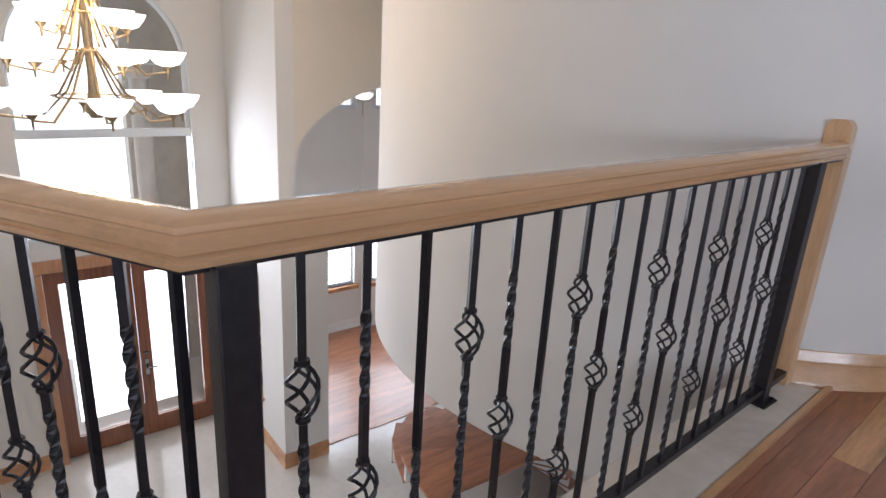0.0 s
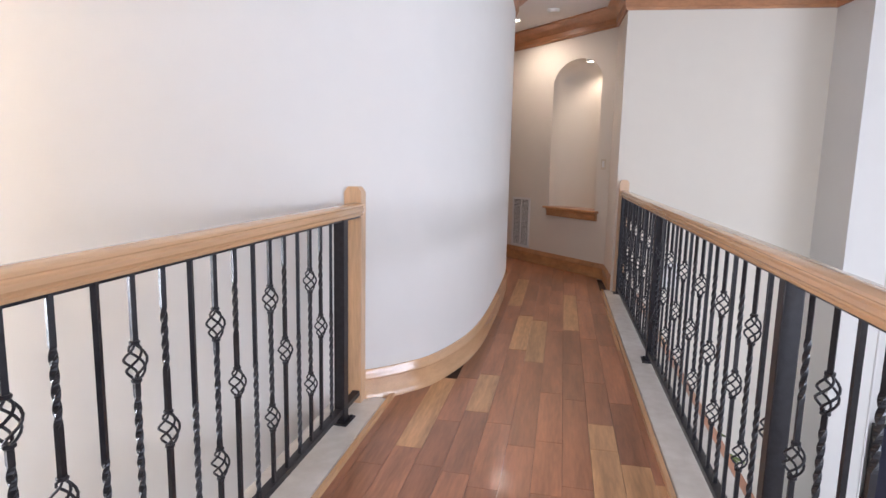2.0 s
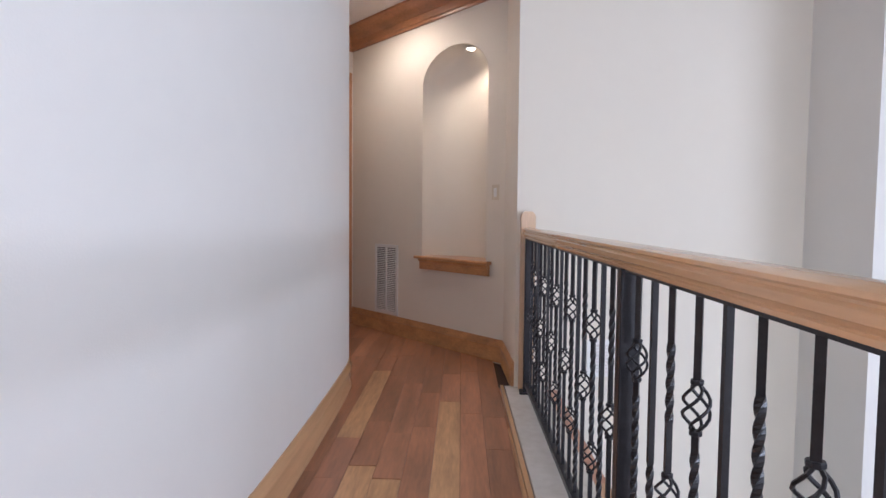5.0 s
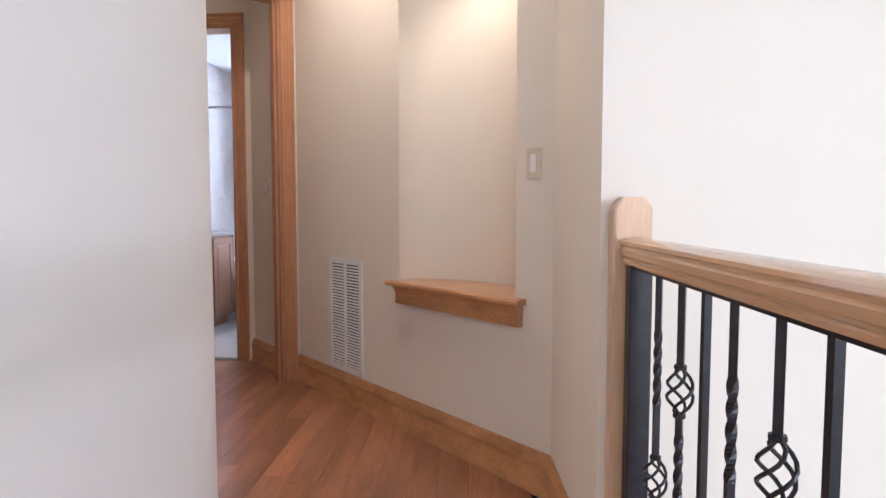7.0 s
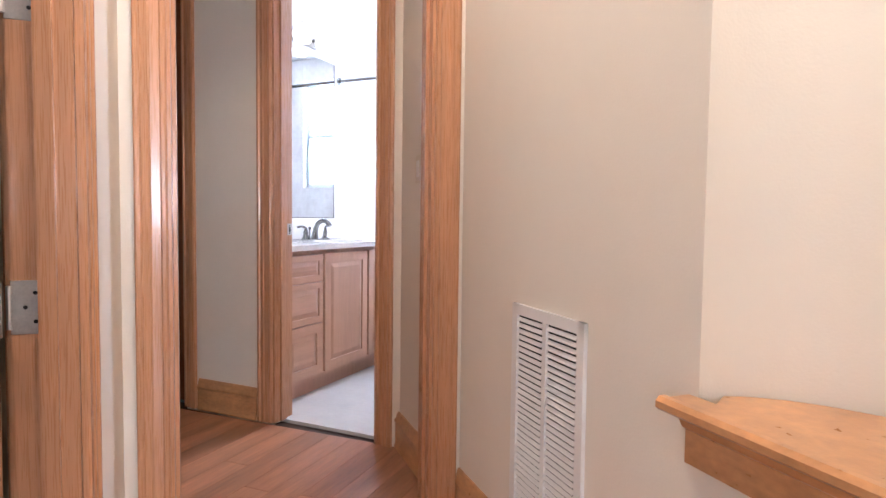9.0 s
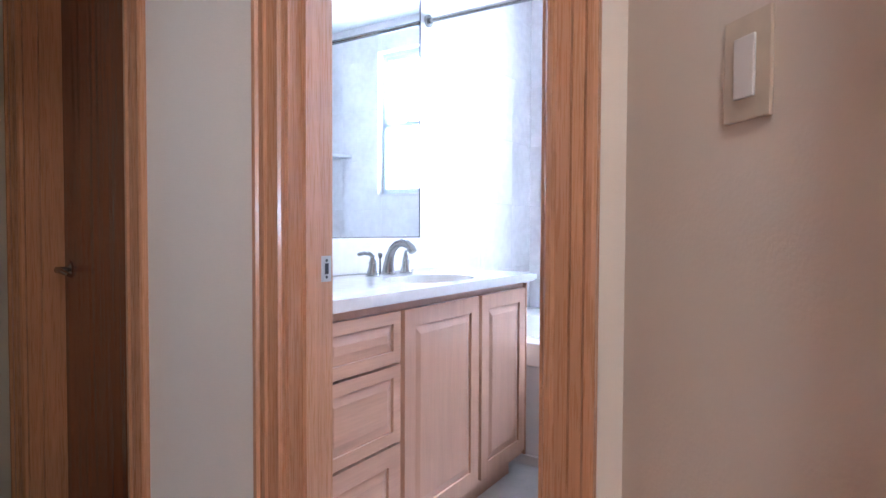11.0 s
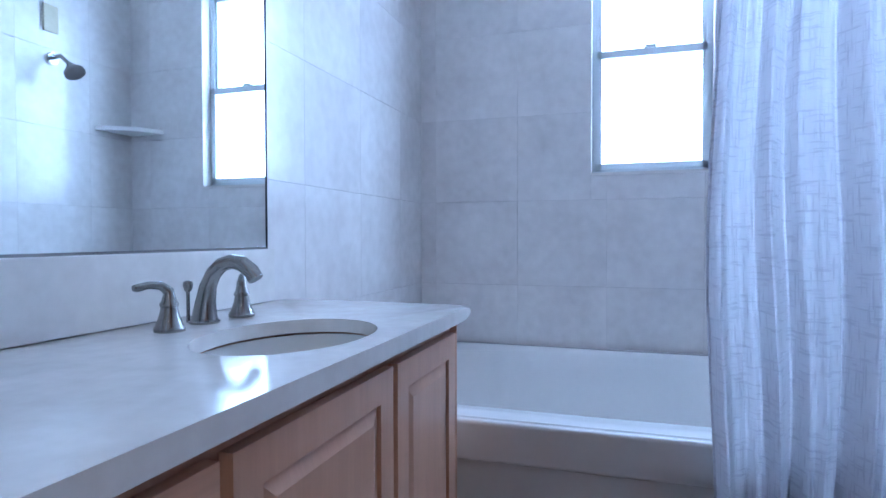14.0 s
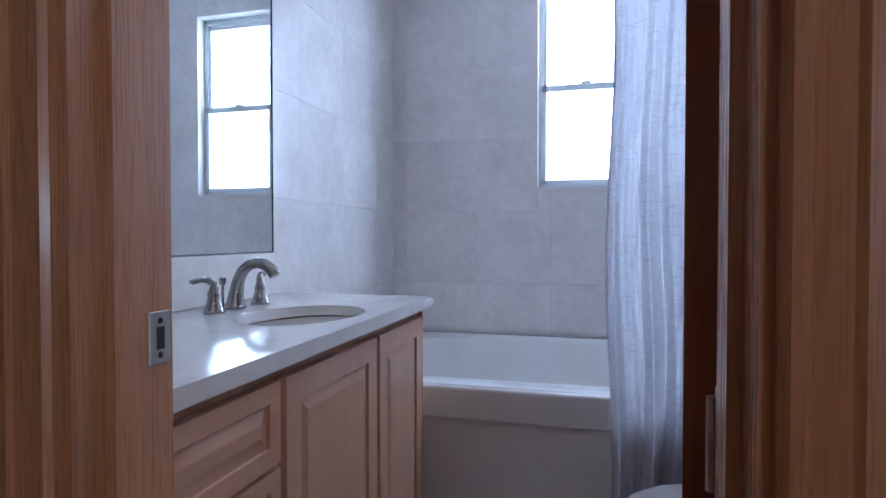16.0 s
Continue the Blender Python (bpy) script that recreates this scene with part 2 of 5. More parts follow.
def prism(bm, pts, z0, z1):
    lo, hi = [bm.verts.new((x, y, z0)) for x, y in pts], [bm.verts.new((x, y, z1)) for x, y in pts]
    n = len(pts)
    bm.faces.new(lo[::-1]), bm.faces.new(hi)
    for i in range(n):
        bm.faces.new((lo[i], lo[(i + 1) % n], hi[(i + 1) % n], hi[i]))
    return bm


def sweep(bm, profile, path):
    """A closed profile of (out, up) carried along a level path of (x, y, z), mitred; out is to the right of the way."""
    n = len(path)
    rings = []
    for i, p in enumerate(path):
        d0 = Vector(path[i][:2]) - Vector(path[i - 1][:2]) if i else None
        d1 = Vector(path[i + 1][:2]) - Vector(path[i][:2]) if i < n - 1 else None
        a = (d0 or d1).normalized()
        b = (d1 or d0).normalized()
        r0, r1 = Vector((a.y, -a.x)), Vector((b.y, -b.x))
        m = (r0 + r1).normalized()
        m /= max(0.35, m.dot(r0))
        rings.append([bm.verts.new((p[0] + m.x * o, p[1] + m.y * o, p[2] + u)) for o, u in profile])
    k = len(profile)
    for a, b in zip(rings, rings[1:]):
        for j in range(k):
            bm.faces.new((a[j], a[(j + 1) % k], b[(j + 1) % k], b[j]))
    bm.faces.new(rings[0][::-1]), bm.faces.new(rings[-1])
    return bm


def tube(bm, pts, radius, sides=6, close=True):
    """Round bar along points; radius is one number or one per point."""
    pts = [Vector(p) for p in pts]
    rad = radius if isinstance(radius, (list, tuple)) else [radius] * len(pts)
    rings, up = [], None
    for i, p in enumerate(pts):
        d = (pts[min(i + 1, len(pts) - 1)] - pts[max(i - 1, 0)]).normalized()
        if up is None:
            up = d.orthogonal().normalized()
        up = (up - d * up.dot(d)).normalized()
        side = d.cross(up)
        rings.append([bm.verts.new(p + rad[i] * (math.cos(a) * up + math.sin(a) * side)) for a in (2 * math.pi * j / sides for j in range(sides))])
    for a, b in zip(rings, rings[1:]):
        for j in range(sides):
            bm.faces.new((a[j], a[(j + 1) % sides], b[(j + 1) % sides], b[j]))
    if close:
        bm.faces.new(rings[0][::-1]), bm.faces.new(rings[-1])
    return bm


def lathe(bm, prof, sides=20, at=(0, 0, 0), ends=True):
    """Turned body from (radius, height) pairs."""
    rings = [[bm.verts.new((at[0] + r * math.cos(a), at[1] + r * math.sin(a), at[2] + z)) for a in (2 * math.pi * j / sides for j in range(sides))] for r, z in prof]
    for a, b in zip(rings, rings[1:]):
        for j in range(sides):
            bm.faces.new((a[j], a[(j + 1) % sides], b[(j + 1) % sides], b[j]))
    if ends:
        bm.faces.new(rings[0][::-1]), bm.faces.new(rings[-1])
    return bm


def along(p, q):
    """Frame at p: x runs to q, y to the left of that way, z up."""
    return Matrix.Translation((p[0], p[1], 0)) @ Matrix.Rotation(math.atan2(q[1] - p[1], q[0] - p[0]), 4, "Z")


def wall(name, p, q, th, z0, z1, material, label, holes=(), arches=()):
    """Wall with its seen face on the line p to q and its thickness to the left of it. holes: (s0, s1, z0, z1); arches: (s0, s1, z0, spring, top)."""
    bm = bmesh.new()
    length = math.dist(p, q)
    cuts = sorted([(h[0], h[1], h[2], None, h[3]) for h in holes] + list(arches))
    s = 0.0
    for s0, s1, a0, spring, a1 in cuts:
        if s0 > s:
            box(bm, s, s0, 0, th, z0, z1)
        if a0 > z0:
            box(bm, s0, s1, 0, th, z0, a0)
        if spring is None:
            if a1 < z1:
                box(bm, s0, s1, 0, th, a1, z1)
        else:
            c, w, n = (s0 + s1) / 2, (s1 - s0) / 2, 24
            f = [(c - w * math.cos(math.pi * i / n), spring + (a1 - spring) * math.sin(math.pi * i / n)) for i in range(n + 1)]
            for (u0, v0), (u1, v1) in zip(f, f[1:]):
                hexa(bm, [(u0, 0, v0), (u1, 0, v1), (u1, th, v1), (u0, th, v0), (u0, 0, z1), (u1, 0, z1), (u1, th, z1), (u0, th, z1)])
        s = s1
    if s < length:
        box(bm, s, length, 0, th, z0, z1)
    bm.transform(along(p, q))
    bmesh.ops.remove_doubles(bm, verts=bm.verts, dist=0.0005)
    return structure(name, bm, material, label)


BASE_PROFILE = [(0, 0), (0.021, 0), (0.021, 0.012), (0.017, 0.018), (0.017, 0.118), (0.021, 0.122), (0.021, 0.132), (0.014, 0.142), (0.012, 0.158), (0.006, 0.172), (0, 0.172)]
CROWN_PROFILE = [(0, 0), (0.018, 0), (0.02, 0.02), (0.03, 0.03), (0.032, 0.085), (0.045, 0.095), (0.06, 0.12), (0.09, 0.145), (0.12, 0.16), (0.13, 0.172), (0.138, 0.176), (0.138, 0.2), (0, 0.2)]


def trim(name, profile, path, material, label):
    return tagged(part(name, sweep(bmesh.new(), profile, path), material, smooth=True), label, "trim", kind="structure")


thread = cn.new("ShaderNodeMix")
thread.data_type, thread.blend_type = "RGBA", "MULTIPLY"
thread.inputs[7].default_value = (0.82, 0.82, 0.85, 1)
cl.new(mx2.outputs[0], thread.inputs[0])
cl.new(cb.inputs["Base Color"].links[0].from_socket, thread.inputs[6])
cl.new(thread.outputs[2], cb.inputs["Base Color"])


# ---- large structure: upper floor ----
LOW, TOP = -3.1, 2.932


def spline(pts, n=5):
    out = []
    p = [pts[0]] + list(pts) + [pts[-1]]
    for i in range(1, len(p) - 2):
        a, b, c, d = (Vector(v) for v in p[i - 1:i + 3])
        for k in range(n):
            t = k / n
            out.append(tuple(0.5 * (2 * b + (c - a) * t + (2 * a - 5 * b + 4 * c - d) * t * t + (3 * b - a - 3 * c + d) * t ** 3)))
    return out + [tuple(pts[-1])]


TC, TR = (-2.22, 3.916), 2.32
round_part = [(TC[0] + TR * math.cos(radians(a)), TC[1] + TR * math.sin(radians(a))) for a in range(-185, -44, 14)]
flat_part = [(-0.40, 2.47), (-0.30, 2.64), (-0.215, 2.95), (-0.178, 3.25), (-0.17, 3.6), (-0.185, 4.1), (-0.215, 4.7), (-0.25, 5.25), (-0.285, 5.58), (-0.365, 5.79)]
tower = spline(round_part + flat_part)
structure("wall_curved", sweep(bmesh.new(), [(0, -0.70), (0, TOP), (-0.12, TOP), (-0.12, -0.70)], [(x, y, 0) for x, y in tower]), PAINT, "smooth cream painted wall curving around a stair tower", smooth=True)
skirt = [(x, y, 0.0) for x, y in tower if (y > 2.25 and x > -0.6)]
trim("baseboard", BASE_PROFILE, skirt, MAPLE, "pale maple baseboard bent along the curved wall")
trim("crown_moulding", CROWN_PROFILE, [(x, y, 2.73) for x, y in tower if x > -0.6 and y > 2.2], CROWNWOOD, "stained wood crown moulding on the curved wall")

slab = [(-0.72, 2.3), (-0.615, -0.12), (-1.95, -0.87), (-1.95, -3.2), (1.45, -3.2), (1.0, 5.6), (0.86, 6.2), (0.2, 6.9), (-1.0, 8.25), (-4.0, 8.25), (-4.0, 5.2), (-0.36, 5.2), (-0.36, 2.6)]
structure("floor", prism(bmesh.new(), slab, -0.36, -0.016), PLANK_GAP, "upper hall floor under the cherry planks", "floor")
structure("floor_foyer", boxed(-9.4, 6.4, -6.4, 12, LOW - 0.2, LOW), FOYER_TILE, "pale polished stone foyer floor", "floor")
structure("floor_dining", boxed(-9.3, -5.1, 2.2, 8.0, LOW + 0.004, LOW + 0.012), PLANK, "dark cherry wood floor of the dining room", "floor")
structure("floor_bath", boxed(-2.655, -0.8, 8.25, 10.95, -0.3, 0.002), mat("bath_floor_tile", (0.62, 0.6, 0.57), 0.3, vary=0.05), "white tiled bathroom floor", "floor")
structure("ceiling", boxed(-9.4, 6.3, -6.3, 8.25, TOP, TOP + 0.1), CEIL, "white painted ceiling", "ceiling")
structure("ceiling_bath", boxed(-2.8, -0.7, 8.25, 11.1, 2.75, 2.85), CEIL, "white bathroom ceiling", "ceiling")

# hall walls
NA, NB = (-0.76, 7.74), (0.735, 6.245)
wall("wall_niche", NA, NB, 0.12, -0.3, TOP, PAINT_WARM, "cream wall with an arched lit niche", arches=[(1.130, 1.922, 0.70, 2.215, 2.485)])
wall("wall_hall_end", NB, (0.79, 5.57), 0.3, -0.3, TOP, PAINT_WARM, "short cream wall end beside the railing")
wall("wall_great_room", (0.79, 5.57), (2.62, 5.75), 0.2, LOW, TOP, PAINT_WARM, "tall cream wall beyond the railing")
wall("wall_great_return", (2.62, 5.75), (2.71, 5.21), 0.2, LOW, TOP, PAINT, "narrow return of the tall cream wall")
wall("wall_great_arch", (2.71, 5.21), (6.2, 5.21), 0.2, LOW, TOP, PAINT, "tall white wall with an arched recess", arches=[(0.34, 1.62, LOW + 0.02, 1.76, 2.27)])
structure("wall_recess_back", boxed(2.9, 4.6, 5.50, 5.59, LOW, 2.5), PAINT, "plain back of the arched recess")
CP, CQ = (-0.365, 5.79), (-1.525, 6.975)
wall("wall_corridor", CP, CQ, 0.12, -0.3, TOP, PAINT_WARM, "narrow corridor wall with a doorway", holes=[(0.35, 1.165, -0.3, 2.44)])
wall("wall_door", CQ, NA, 0.12, -0.3, TOP, PAINT_WARM, "short cream wall around the corridor doorway", holes=[(0.12, 0.98, -0.3, 2.44)])
wall("wall_vestibule_side", (-1.32, 8.25), (-0.86, 7.79), 0.1, -0.3, TOP, PAINT_WARM, "short cream vestibule wall")
wall("wall_bath_door", (-3.9, 8.18), (-0.7, 8.18), 0.14, -0.3, TOP, PAINT_WARM, "cream vestibule wall with bathroom and closet doorways", holes=[(0.62, 1.28, -0.3, 2.44), (1.89, 2.528, -0.3, 2.44)])
# unseen; its south stretch is there to keep light out of the side room
wall("wall_vestibule_west", (-3.9, 5.2), (-3.9, 8.18), 0.1, -0.3, TOP, PAINT_WARM, "plain cream vestibule wall")
wall("wall_vestibule_south", (-1.66, 7.06), (-3.9, 7.06), 0.1, -0.3, TOP, PAINT_WARM, "plain cream wall behind the vestibule")
wall("wall_closet_back", (-3.9, 8.95), (-2.72, 8.95), 0.1, -0.3, TOP, PAINT_WARM, "plain closet back wall")
# bathroom walls behind the tiles
wall("wall_bath_west", (-2.667, 8.32), (-2.667, 10.962), 0.12, -0.3, 2.75, GROUT, "bathroom wall behind stone tiles")
wall("wall_bath_north", (-2.667, 10.962), (-0.788, 10.962), 0.14, -0.3, 2.75, GROUT, "bathroom window wall behind stone tiles", holes=[(0.837, 1.352, 1.39, 2.52)])
wall("wall_bath_east", (-0.788, 10.962), (-0.788, 8.32), 0.12, -0.3, 2.75, PAINT, "plain white bathroom wall")
structure("wall_bath_inside", boxed(-2.655, -2.10, 8.321, 8.33, 0, 2.75), PAINT, "white wall beside the bathroom door")
# foyer and great room shell
# front wall in two storeys: the double door below, the arched window above
wall("wall_front_lower", (-6.37, -3.0), (-6.37, 2.1), 0.25, LOW, -0.8, PAINT, "cream foyer wall with a wide front doorway", holes=[(2.92, 4.55, LOW, -0.88)])
wall("wall_front_upper", (-6.37, -3.0), (-6.37, 2.1), 0.25, -0.8, TOP, PAINT, "tall cream foyer wall with an arched window", arches=[(2.90, 4.45, -0.55, 1.10, 1.875)])
wall("wall_foyer_side_upper", (-6.7, 1.82), (-5.0, 1.82), 0.17, -0.4, TOP, PAINT, "thin upper part of the cream foyer wing wall")
wall("wall_foyer_side", (-6.7, 1.82), (-5.0, 1.82), 0.52, LOW, -0.4, PAINT, "cream foyer wing wall with a small niche", holes=[(0.50, 1.10, LOW + 0.55, LOW + 2.1)])
structure("wall_foyer_niche_back", boxed(-6.3, -5.5, 2.16, 2.20, LOW + 0.5, LOW + 2.2), PAINT, "plain back of the foyer niche")
wall("wall_dining_arch", (-5.003, 1.99), (-5.003, 8.0), 0.2, LOW, TOP, PAINT_WARM, "cream wall with a wide arch into the dining room", arches=[(0.004, 5.2, LOW, 0.28, 1.23)])
wall("wall_dining_far", (-7.77, 2.34), (-7.77, 4.40), 0.2, LOW, -0.2, PAINT, "dining room wall with a low window", holes=[(0.50, 1.92, -2.3, -0.7)])
wall("wall_dining_far_upper", (-7.77, 2.34), (-7.77, 4.40), 0.2, -0.2, TOP, PAINT, "upper dining room wall with a high window", holes=[(0.50, 1.92, 0.55, 1.9)])
wall("wall_dining_bay", (-7.77, 4.40), (-7.2, 5.7), 0.2, LOW, -0.2, PAINT, "angled dining bay wall with a low window", holes=[(0.14, 1.3, -2.3, -0.7)])
wall("wall_dining_bay_upper", (-7.77, 4.40), (-7.2, 5.7), 0.2, -0.2, TOP, PAINT, "upper angled dining bay wall with a high window", holes=[(0.14, 1.3, 0.55, 1.9)])
wall("wall_dining_south", (-6.7, 2.345), (-8.0, 2.345), 0.1, LOW, TOP, PAINT, "plain dining room wall")
wall("wall_dining_north", (-7.2, 5.7), (-4.0, 5.7), 0.2, LOW, TOP, PAINT, "plain dining room wall")
wall("wall_foyer_south", (0.0, -3.2), (-6.8, -3.2), 0.2, LOW, TOP, PAINT, "plain foyer wall")
wall("wall_great_east", (6.2, 5.2), (6.2, -6.0), 0.2, LOW, TOP, PAINT, "great room wall with a tall window", holes=[(2.9, 6.3, -1.4, 2.2)])
wall("wall_great_south", (6.2, -6.0), (0.0, -6.0), 0.2, LOW, TOP, PAINT, "great room wall with tall windows", holes=[(2.2, 5.8, -1.8, 2.4)])
wall("wall_hall_south", (0.0, -6.0), (0.0, -3.2), 0.2, LOW, TOP, PAINT, "plain wall")
structure("wall_tower_lower", sweep(bmesh.new(), [(0, LOW), (0, -0.4), (-0.1, -0.4), (-0.1, LOW)], [(TC[0] + 2.42 * math.cos(radians(a)), TC[1] + 2.42 * math.sin(radians(a)), 0) for a in range(-50, 40, 8)]), PAINT, "curved cream wall of the lower stair", smooth=True)

# rounded bead added so the recess edge shows a bright and a dark line
bead = [(3.05, 5.209, LOW + 0.02)] + [(3.69 - 0.64 * math.cos(math.pi * i / 28), 5.209, 1.76 + 0.51 * math.sin(math.pi * i / 28)) for i in range(29)] + [(4.33, 5.209, LOW + 0.02)]
structure("trim_recess", tube(bmesh.new(), bead, 0.011, 8), PAINT, "rounded plaster bead around the arched recess", "trim", True)

# baseboards and crowns
def diag(s, out=0.0):
    k = 1 / math.sqrt(2)
    return (NA[0] + s * k - out * k, NA[1] - s * k - out * k)


trim("baseboard", BASE_PROFILE, [(*diag(0.004), 0), (*NB, 0), (0.79, 5.59, 0)], TRIM, "stained wood baseboard under the niche")
trim("baseboard", BASE_PROFILE, [(-1.245, 6.689, 0), (-1.49, 6.939, 0)], TRIM, "stained wood baseboard in the corridor")
trim("baseboard", BASE_PROFILE, [(-2.52, 8.18, 0), (-2.10, 8.18, 0)], TRIM, "stained wood vestibule baseboard")
trim("baseboard", BASE_PROFILE, [(-1.27, 8.20, 0), (-0.90, 7.83, 0)], TRIM, "stained wood vestibule baseboard")
trim("baseboard", BASE_PROFILE, [(-6.37, -3.0, LOW), (-6.37, -0.23, LOW)], TRIM, "stained wood foyer baseboard")
trim("baseboard", BASE_PROFILE, [(-6.37, 1.70, LOW), (-6.37, 1.82, LOW), (-5.0, 1.82, LOW), (-5.0, 2.34, LOW)], TRIM, "stained wood foyer baseboard")
trim("baseboard", BASE_PROFILE, [(-7.77, 2.35, LOW), (-7.77, 4.40, LOW), (-7.2, 5.7, LOW)], WHITE, "white dining room baseboard")
trim("crown_moulding", CROWN_PROFILE, [(*CP, 2.735), (*CQ, 2.735), (*NA, 2.735), (*NB, 2.735), (0.79, 5.57, 2.735), (2.62, 5.75, 2.735), (2.71, 5.21, 2.735), (6.2, 5.21, 2.735)], CROWNWOOD, "stained wood crown moulding under the ceiling")

# niche lining and its can lamp
bm = bmesh.new()
rows_n, cols = 26, 20
w0, cs = 0.396, 1.526
grid = []
for i in range(rows_n + 1):
    if i <= 6:
        z, w = 0.70 + (2.215 - 0.70) * i / 6, w0
    else:
        a = (i - 6) / (rows_n - 6) * math.pi / 2
        z, w = 2.215 + 0.27 * math.sin(a), w0 * max(0.02, math.cos(a))
    grid.append([bm.verts.new((cs - w * math.cos(math.pi * j / cols), 0.004 + 0.26 * math.sin(math.pi * j / cols) * (w / w0) ** 0.6, z)) for j in range(cols + 1)])
for a, b in zip(grid, grid[1:]):
    for j in range(cols):
        bm.faces.new((a[j], a[j + 1], b[j + 1], b[j]))
bm.transform(along(NA, NB))
structure("wall_niche_lining", bm, PAINT_WARM, "curved plaster lining of the lit niche", smooth=True)

NF = along(NA, NB)
shelf = thing("niche_shelf", "oak shelf with a moulded front filling the niche", "shelf", at=NF @ pose(0, 0, -0.012))
bm = prism(bmesh.new(), [(1.11, -0.055), (1.985, -0.055), (1.985, -0.002), (1.925, 0.0)] + [(cs + w0 * math.cos(math.pi * j / 16), 0.255 * math.sin(math.pi * j / 16)) for j in range(1, 16)] + [(1.17, 0.0), (1.11, -0.002)], 0.748, 0.772)
part("shelf_board", bm, TRIM, shelf)
part("shelf_nosing", sweep(bmesh.new(), [(0, 0), (0.012, 0.0), (0.02, 0.006), (0.02, 0.018), (0.012, 0.026), (0, 0.026)], [(1.10, -0.05, 0.747), (1.995, -0.05, 0.747)]), TRIM, shelf, smooth=True)
part("shelf_apron", sweep(bmesh.new(), [(0, 0), (0.026, 0), (0.026, 0.06), (0.034, 0.066), (0.046, 0.088), (0, 0.088)], [(1.13, -0.002, 0.658), (1.965, -0.002, 0.658)]), TRIM, shelf)

can = thing("niche_light", "small recessed can lamp lit in the niche top", "ceiling light")
part("bulb", lathe(bmesh.new(), [(0.001, 0), (0.026, 0.004), (0.03, 0.02), (0.02, 0.04)], 16, (0.46, 6.67, 2.445)), BULB, can, "lit bulb", True)
part("trim_ring", lathe(bmesh.new(), [(0.032, 0.03), (0.05, 0.01), (0.052, 0.02), (0.034, 0.05)], 20, (0.46, 6.67, 2.44), False), WHITE, can, "", True)


def ceiling_can(x, y):
    c = thing("ceiling_light", "round recessed can lamp lit in the ceiling", "ceiling light", "hall can lamps")
    part("trim_ring", lathe(bmesh.new(), [(0.045, 0), (0.065, -0.006), (0.07, 0.0)], 24, (x, y, TOP - 0.001), False), WHITE, c, "", True)
    part("lens", lathe(bmesh.new(), [(0.001, -0.002), (0.045, -0.001)], 24, (x, y, TOP - 0.002), False), BULB, c, "lit lens")


# first can is the hall's; the vestibule one is added to match its fill
ceiling_can(-0.42, 6.65), ceiling_can(-1.75, 7.75)
det = thing("smoke_detector", "round white smoke detector on the ceiling", "smoke detector")
part("cover", lathe(bmesh.new(), [(0.068, 0), (0.07, -0.012), (0.055, -0.032), (0.02, -0.036), (0.001, -0.036)], 24, (0.045, 6.22, TOP)), WHITE, det, "", True)

# tall return vent on the niche wall
vent = thing("wall_vent", "tall white louvred return air grille", "vent", at=NF)
VS0, VS1, VZ0, VZ1 = 0.422, 0.786, 0.183, 0.834
bm = bmesh.new()
for b in ((VS0, VS0 + 0.03, VZ0, VZ1), (VS1 - 0.03, VS1, VZ0, VZ1), ((VS0 + VS1) / 2 - 0.01, (VS0 + VS1) / 2 + 0.01, VZ0, VZ1), (VS0, VS1, VZ0, VZ0 + 0.03), (VS0, VS1, VZ1 - 0.03, VZ1)):
    box(bm, b[0], b[1], -0.012, -0.001, b[2], b[3])
part("frame", bm, WHITE, vent)
# flat sheet with the duct's shade put into its colour
part("backing", boxed(VS0 + 0.02, VS1 - 0.02, -0.004, -0.001, VZ0 + 0.02, VZ1 - 0.02), DARK, vent, "near-black sheet standing in for the shade of the duct")
slat_mesh = None
for c in (0, 1):
    s0 = VS0 + 0.03 if c == 0 else (VS0 + VS1) / 2 + 0.01
    for i in range(34):
        z = VZ0 + 0.036 + i * (VZ1 - VZ0 - 0.066) / 34
        if slat_mesh is None:
            bm = bmesh.new()
            hexa(bm, [(0, -0.011, 0), (0.137, -0.011, 0), (0.137, -0.004, 0.009), (0, -0.004, 0.009), (0, -0.010, 0.002), (0.137, -0.010, 0.002), (0.137, -0.003, 0.011), (0, -0.003, 0.011)])
            o = part("slat", bm, WHITE, vent)
            slat_mesh = o.data
        else:
            o = new("slat", slat_mesh)
            o.parent = vent
        o.location = (s0, 0, z)


def switch(m, label):
    s = thing("light_switch", label, "light switch", at=m)
    part("plate", boxed(-0.036, 0.036, -0.006, -0.001, -0.058, 0.058, bevel=0.002), mat("almond_plate", (0.66, 0.58, 0.46), 0.4), s)
    part("rocker", boxed(-0.016, 0.016, -0.0095, -0.006, -0.034, 0.034, bevel=0.002), WHITE, s, "white rocker")


switch(NF @ pose(2.018, 0, 1.287), "almond light switch plate beside the niche")
switch(along((-1.32, 8.25), (-0.86, 7.79)) @ pose(0.36, 0, 1.28), "almond light switch plate in the vestibule")

low_vent = thing("wall_vent", "small white supply register on the tall wall", "vent", at=along((0.79, 5.57), (2.62, 5.75)))
part("frame", boxed(0.46, 0.64, -0.01, -0.001, 0.085, 0.325, bevel=0.002), WHITE, low_vent)
for i in range(9):
    part("slat", boxed(0.49, 0.61, -0.014, -0.01, 0.115 + i * 0.021, 0.125 + i * 0.021), GROUT, low_vent)

# ---- doorways ----
CASING = [(0, 0), (0.09, 0), (0.09, 0.017), (0.084, 0.021), (0.074, 0.021), (0.068, 0.015), (0.05, 0.017), (0.044, 0.013), (0.02, 0.011), (0.015, 0.016), (0.006, 0.016), (0, 0.010)]


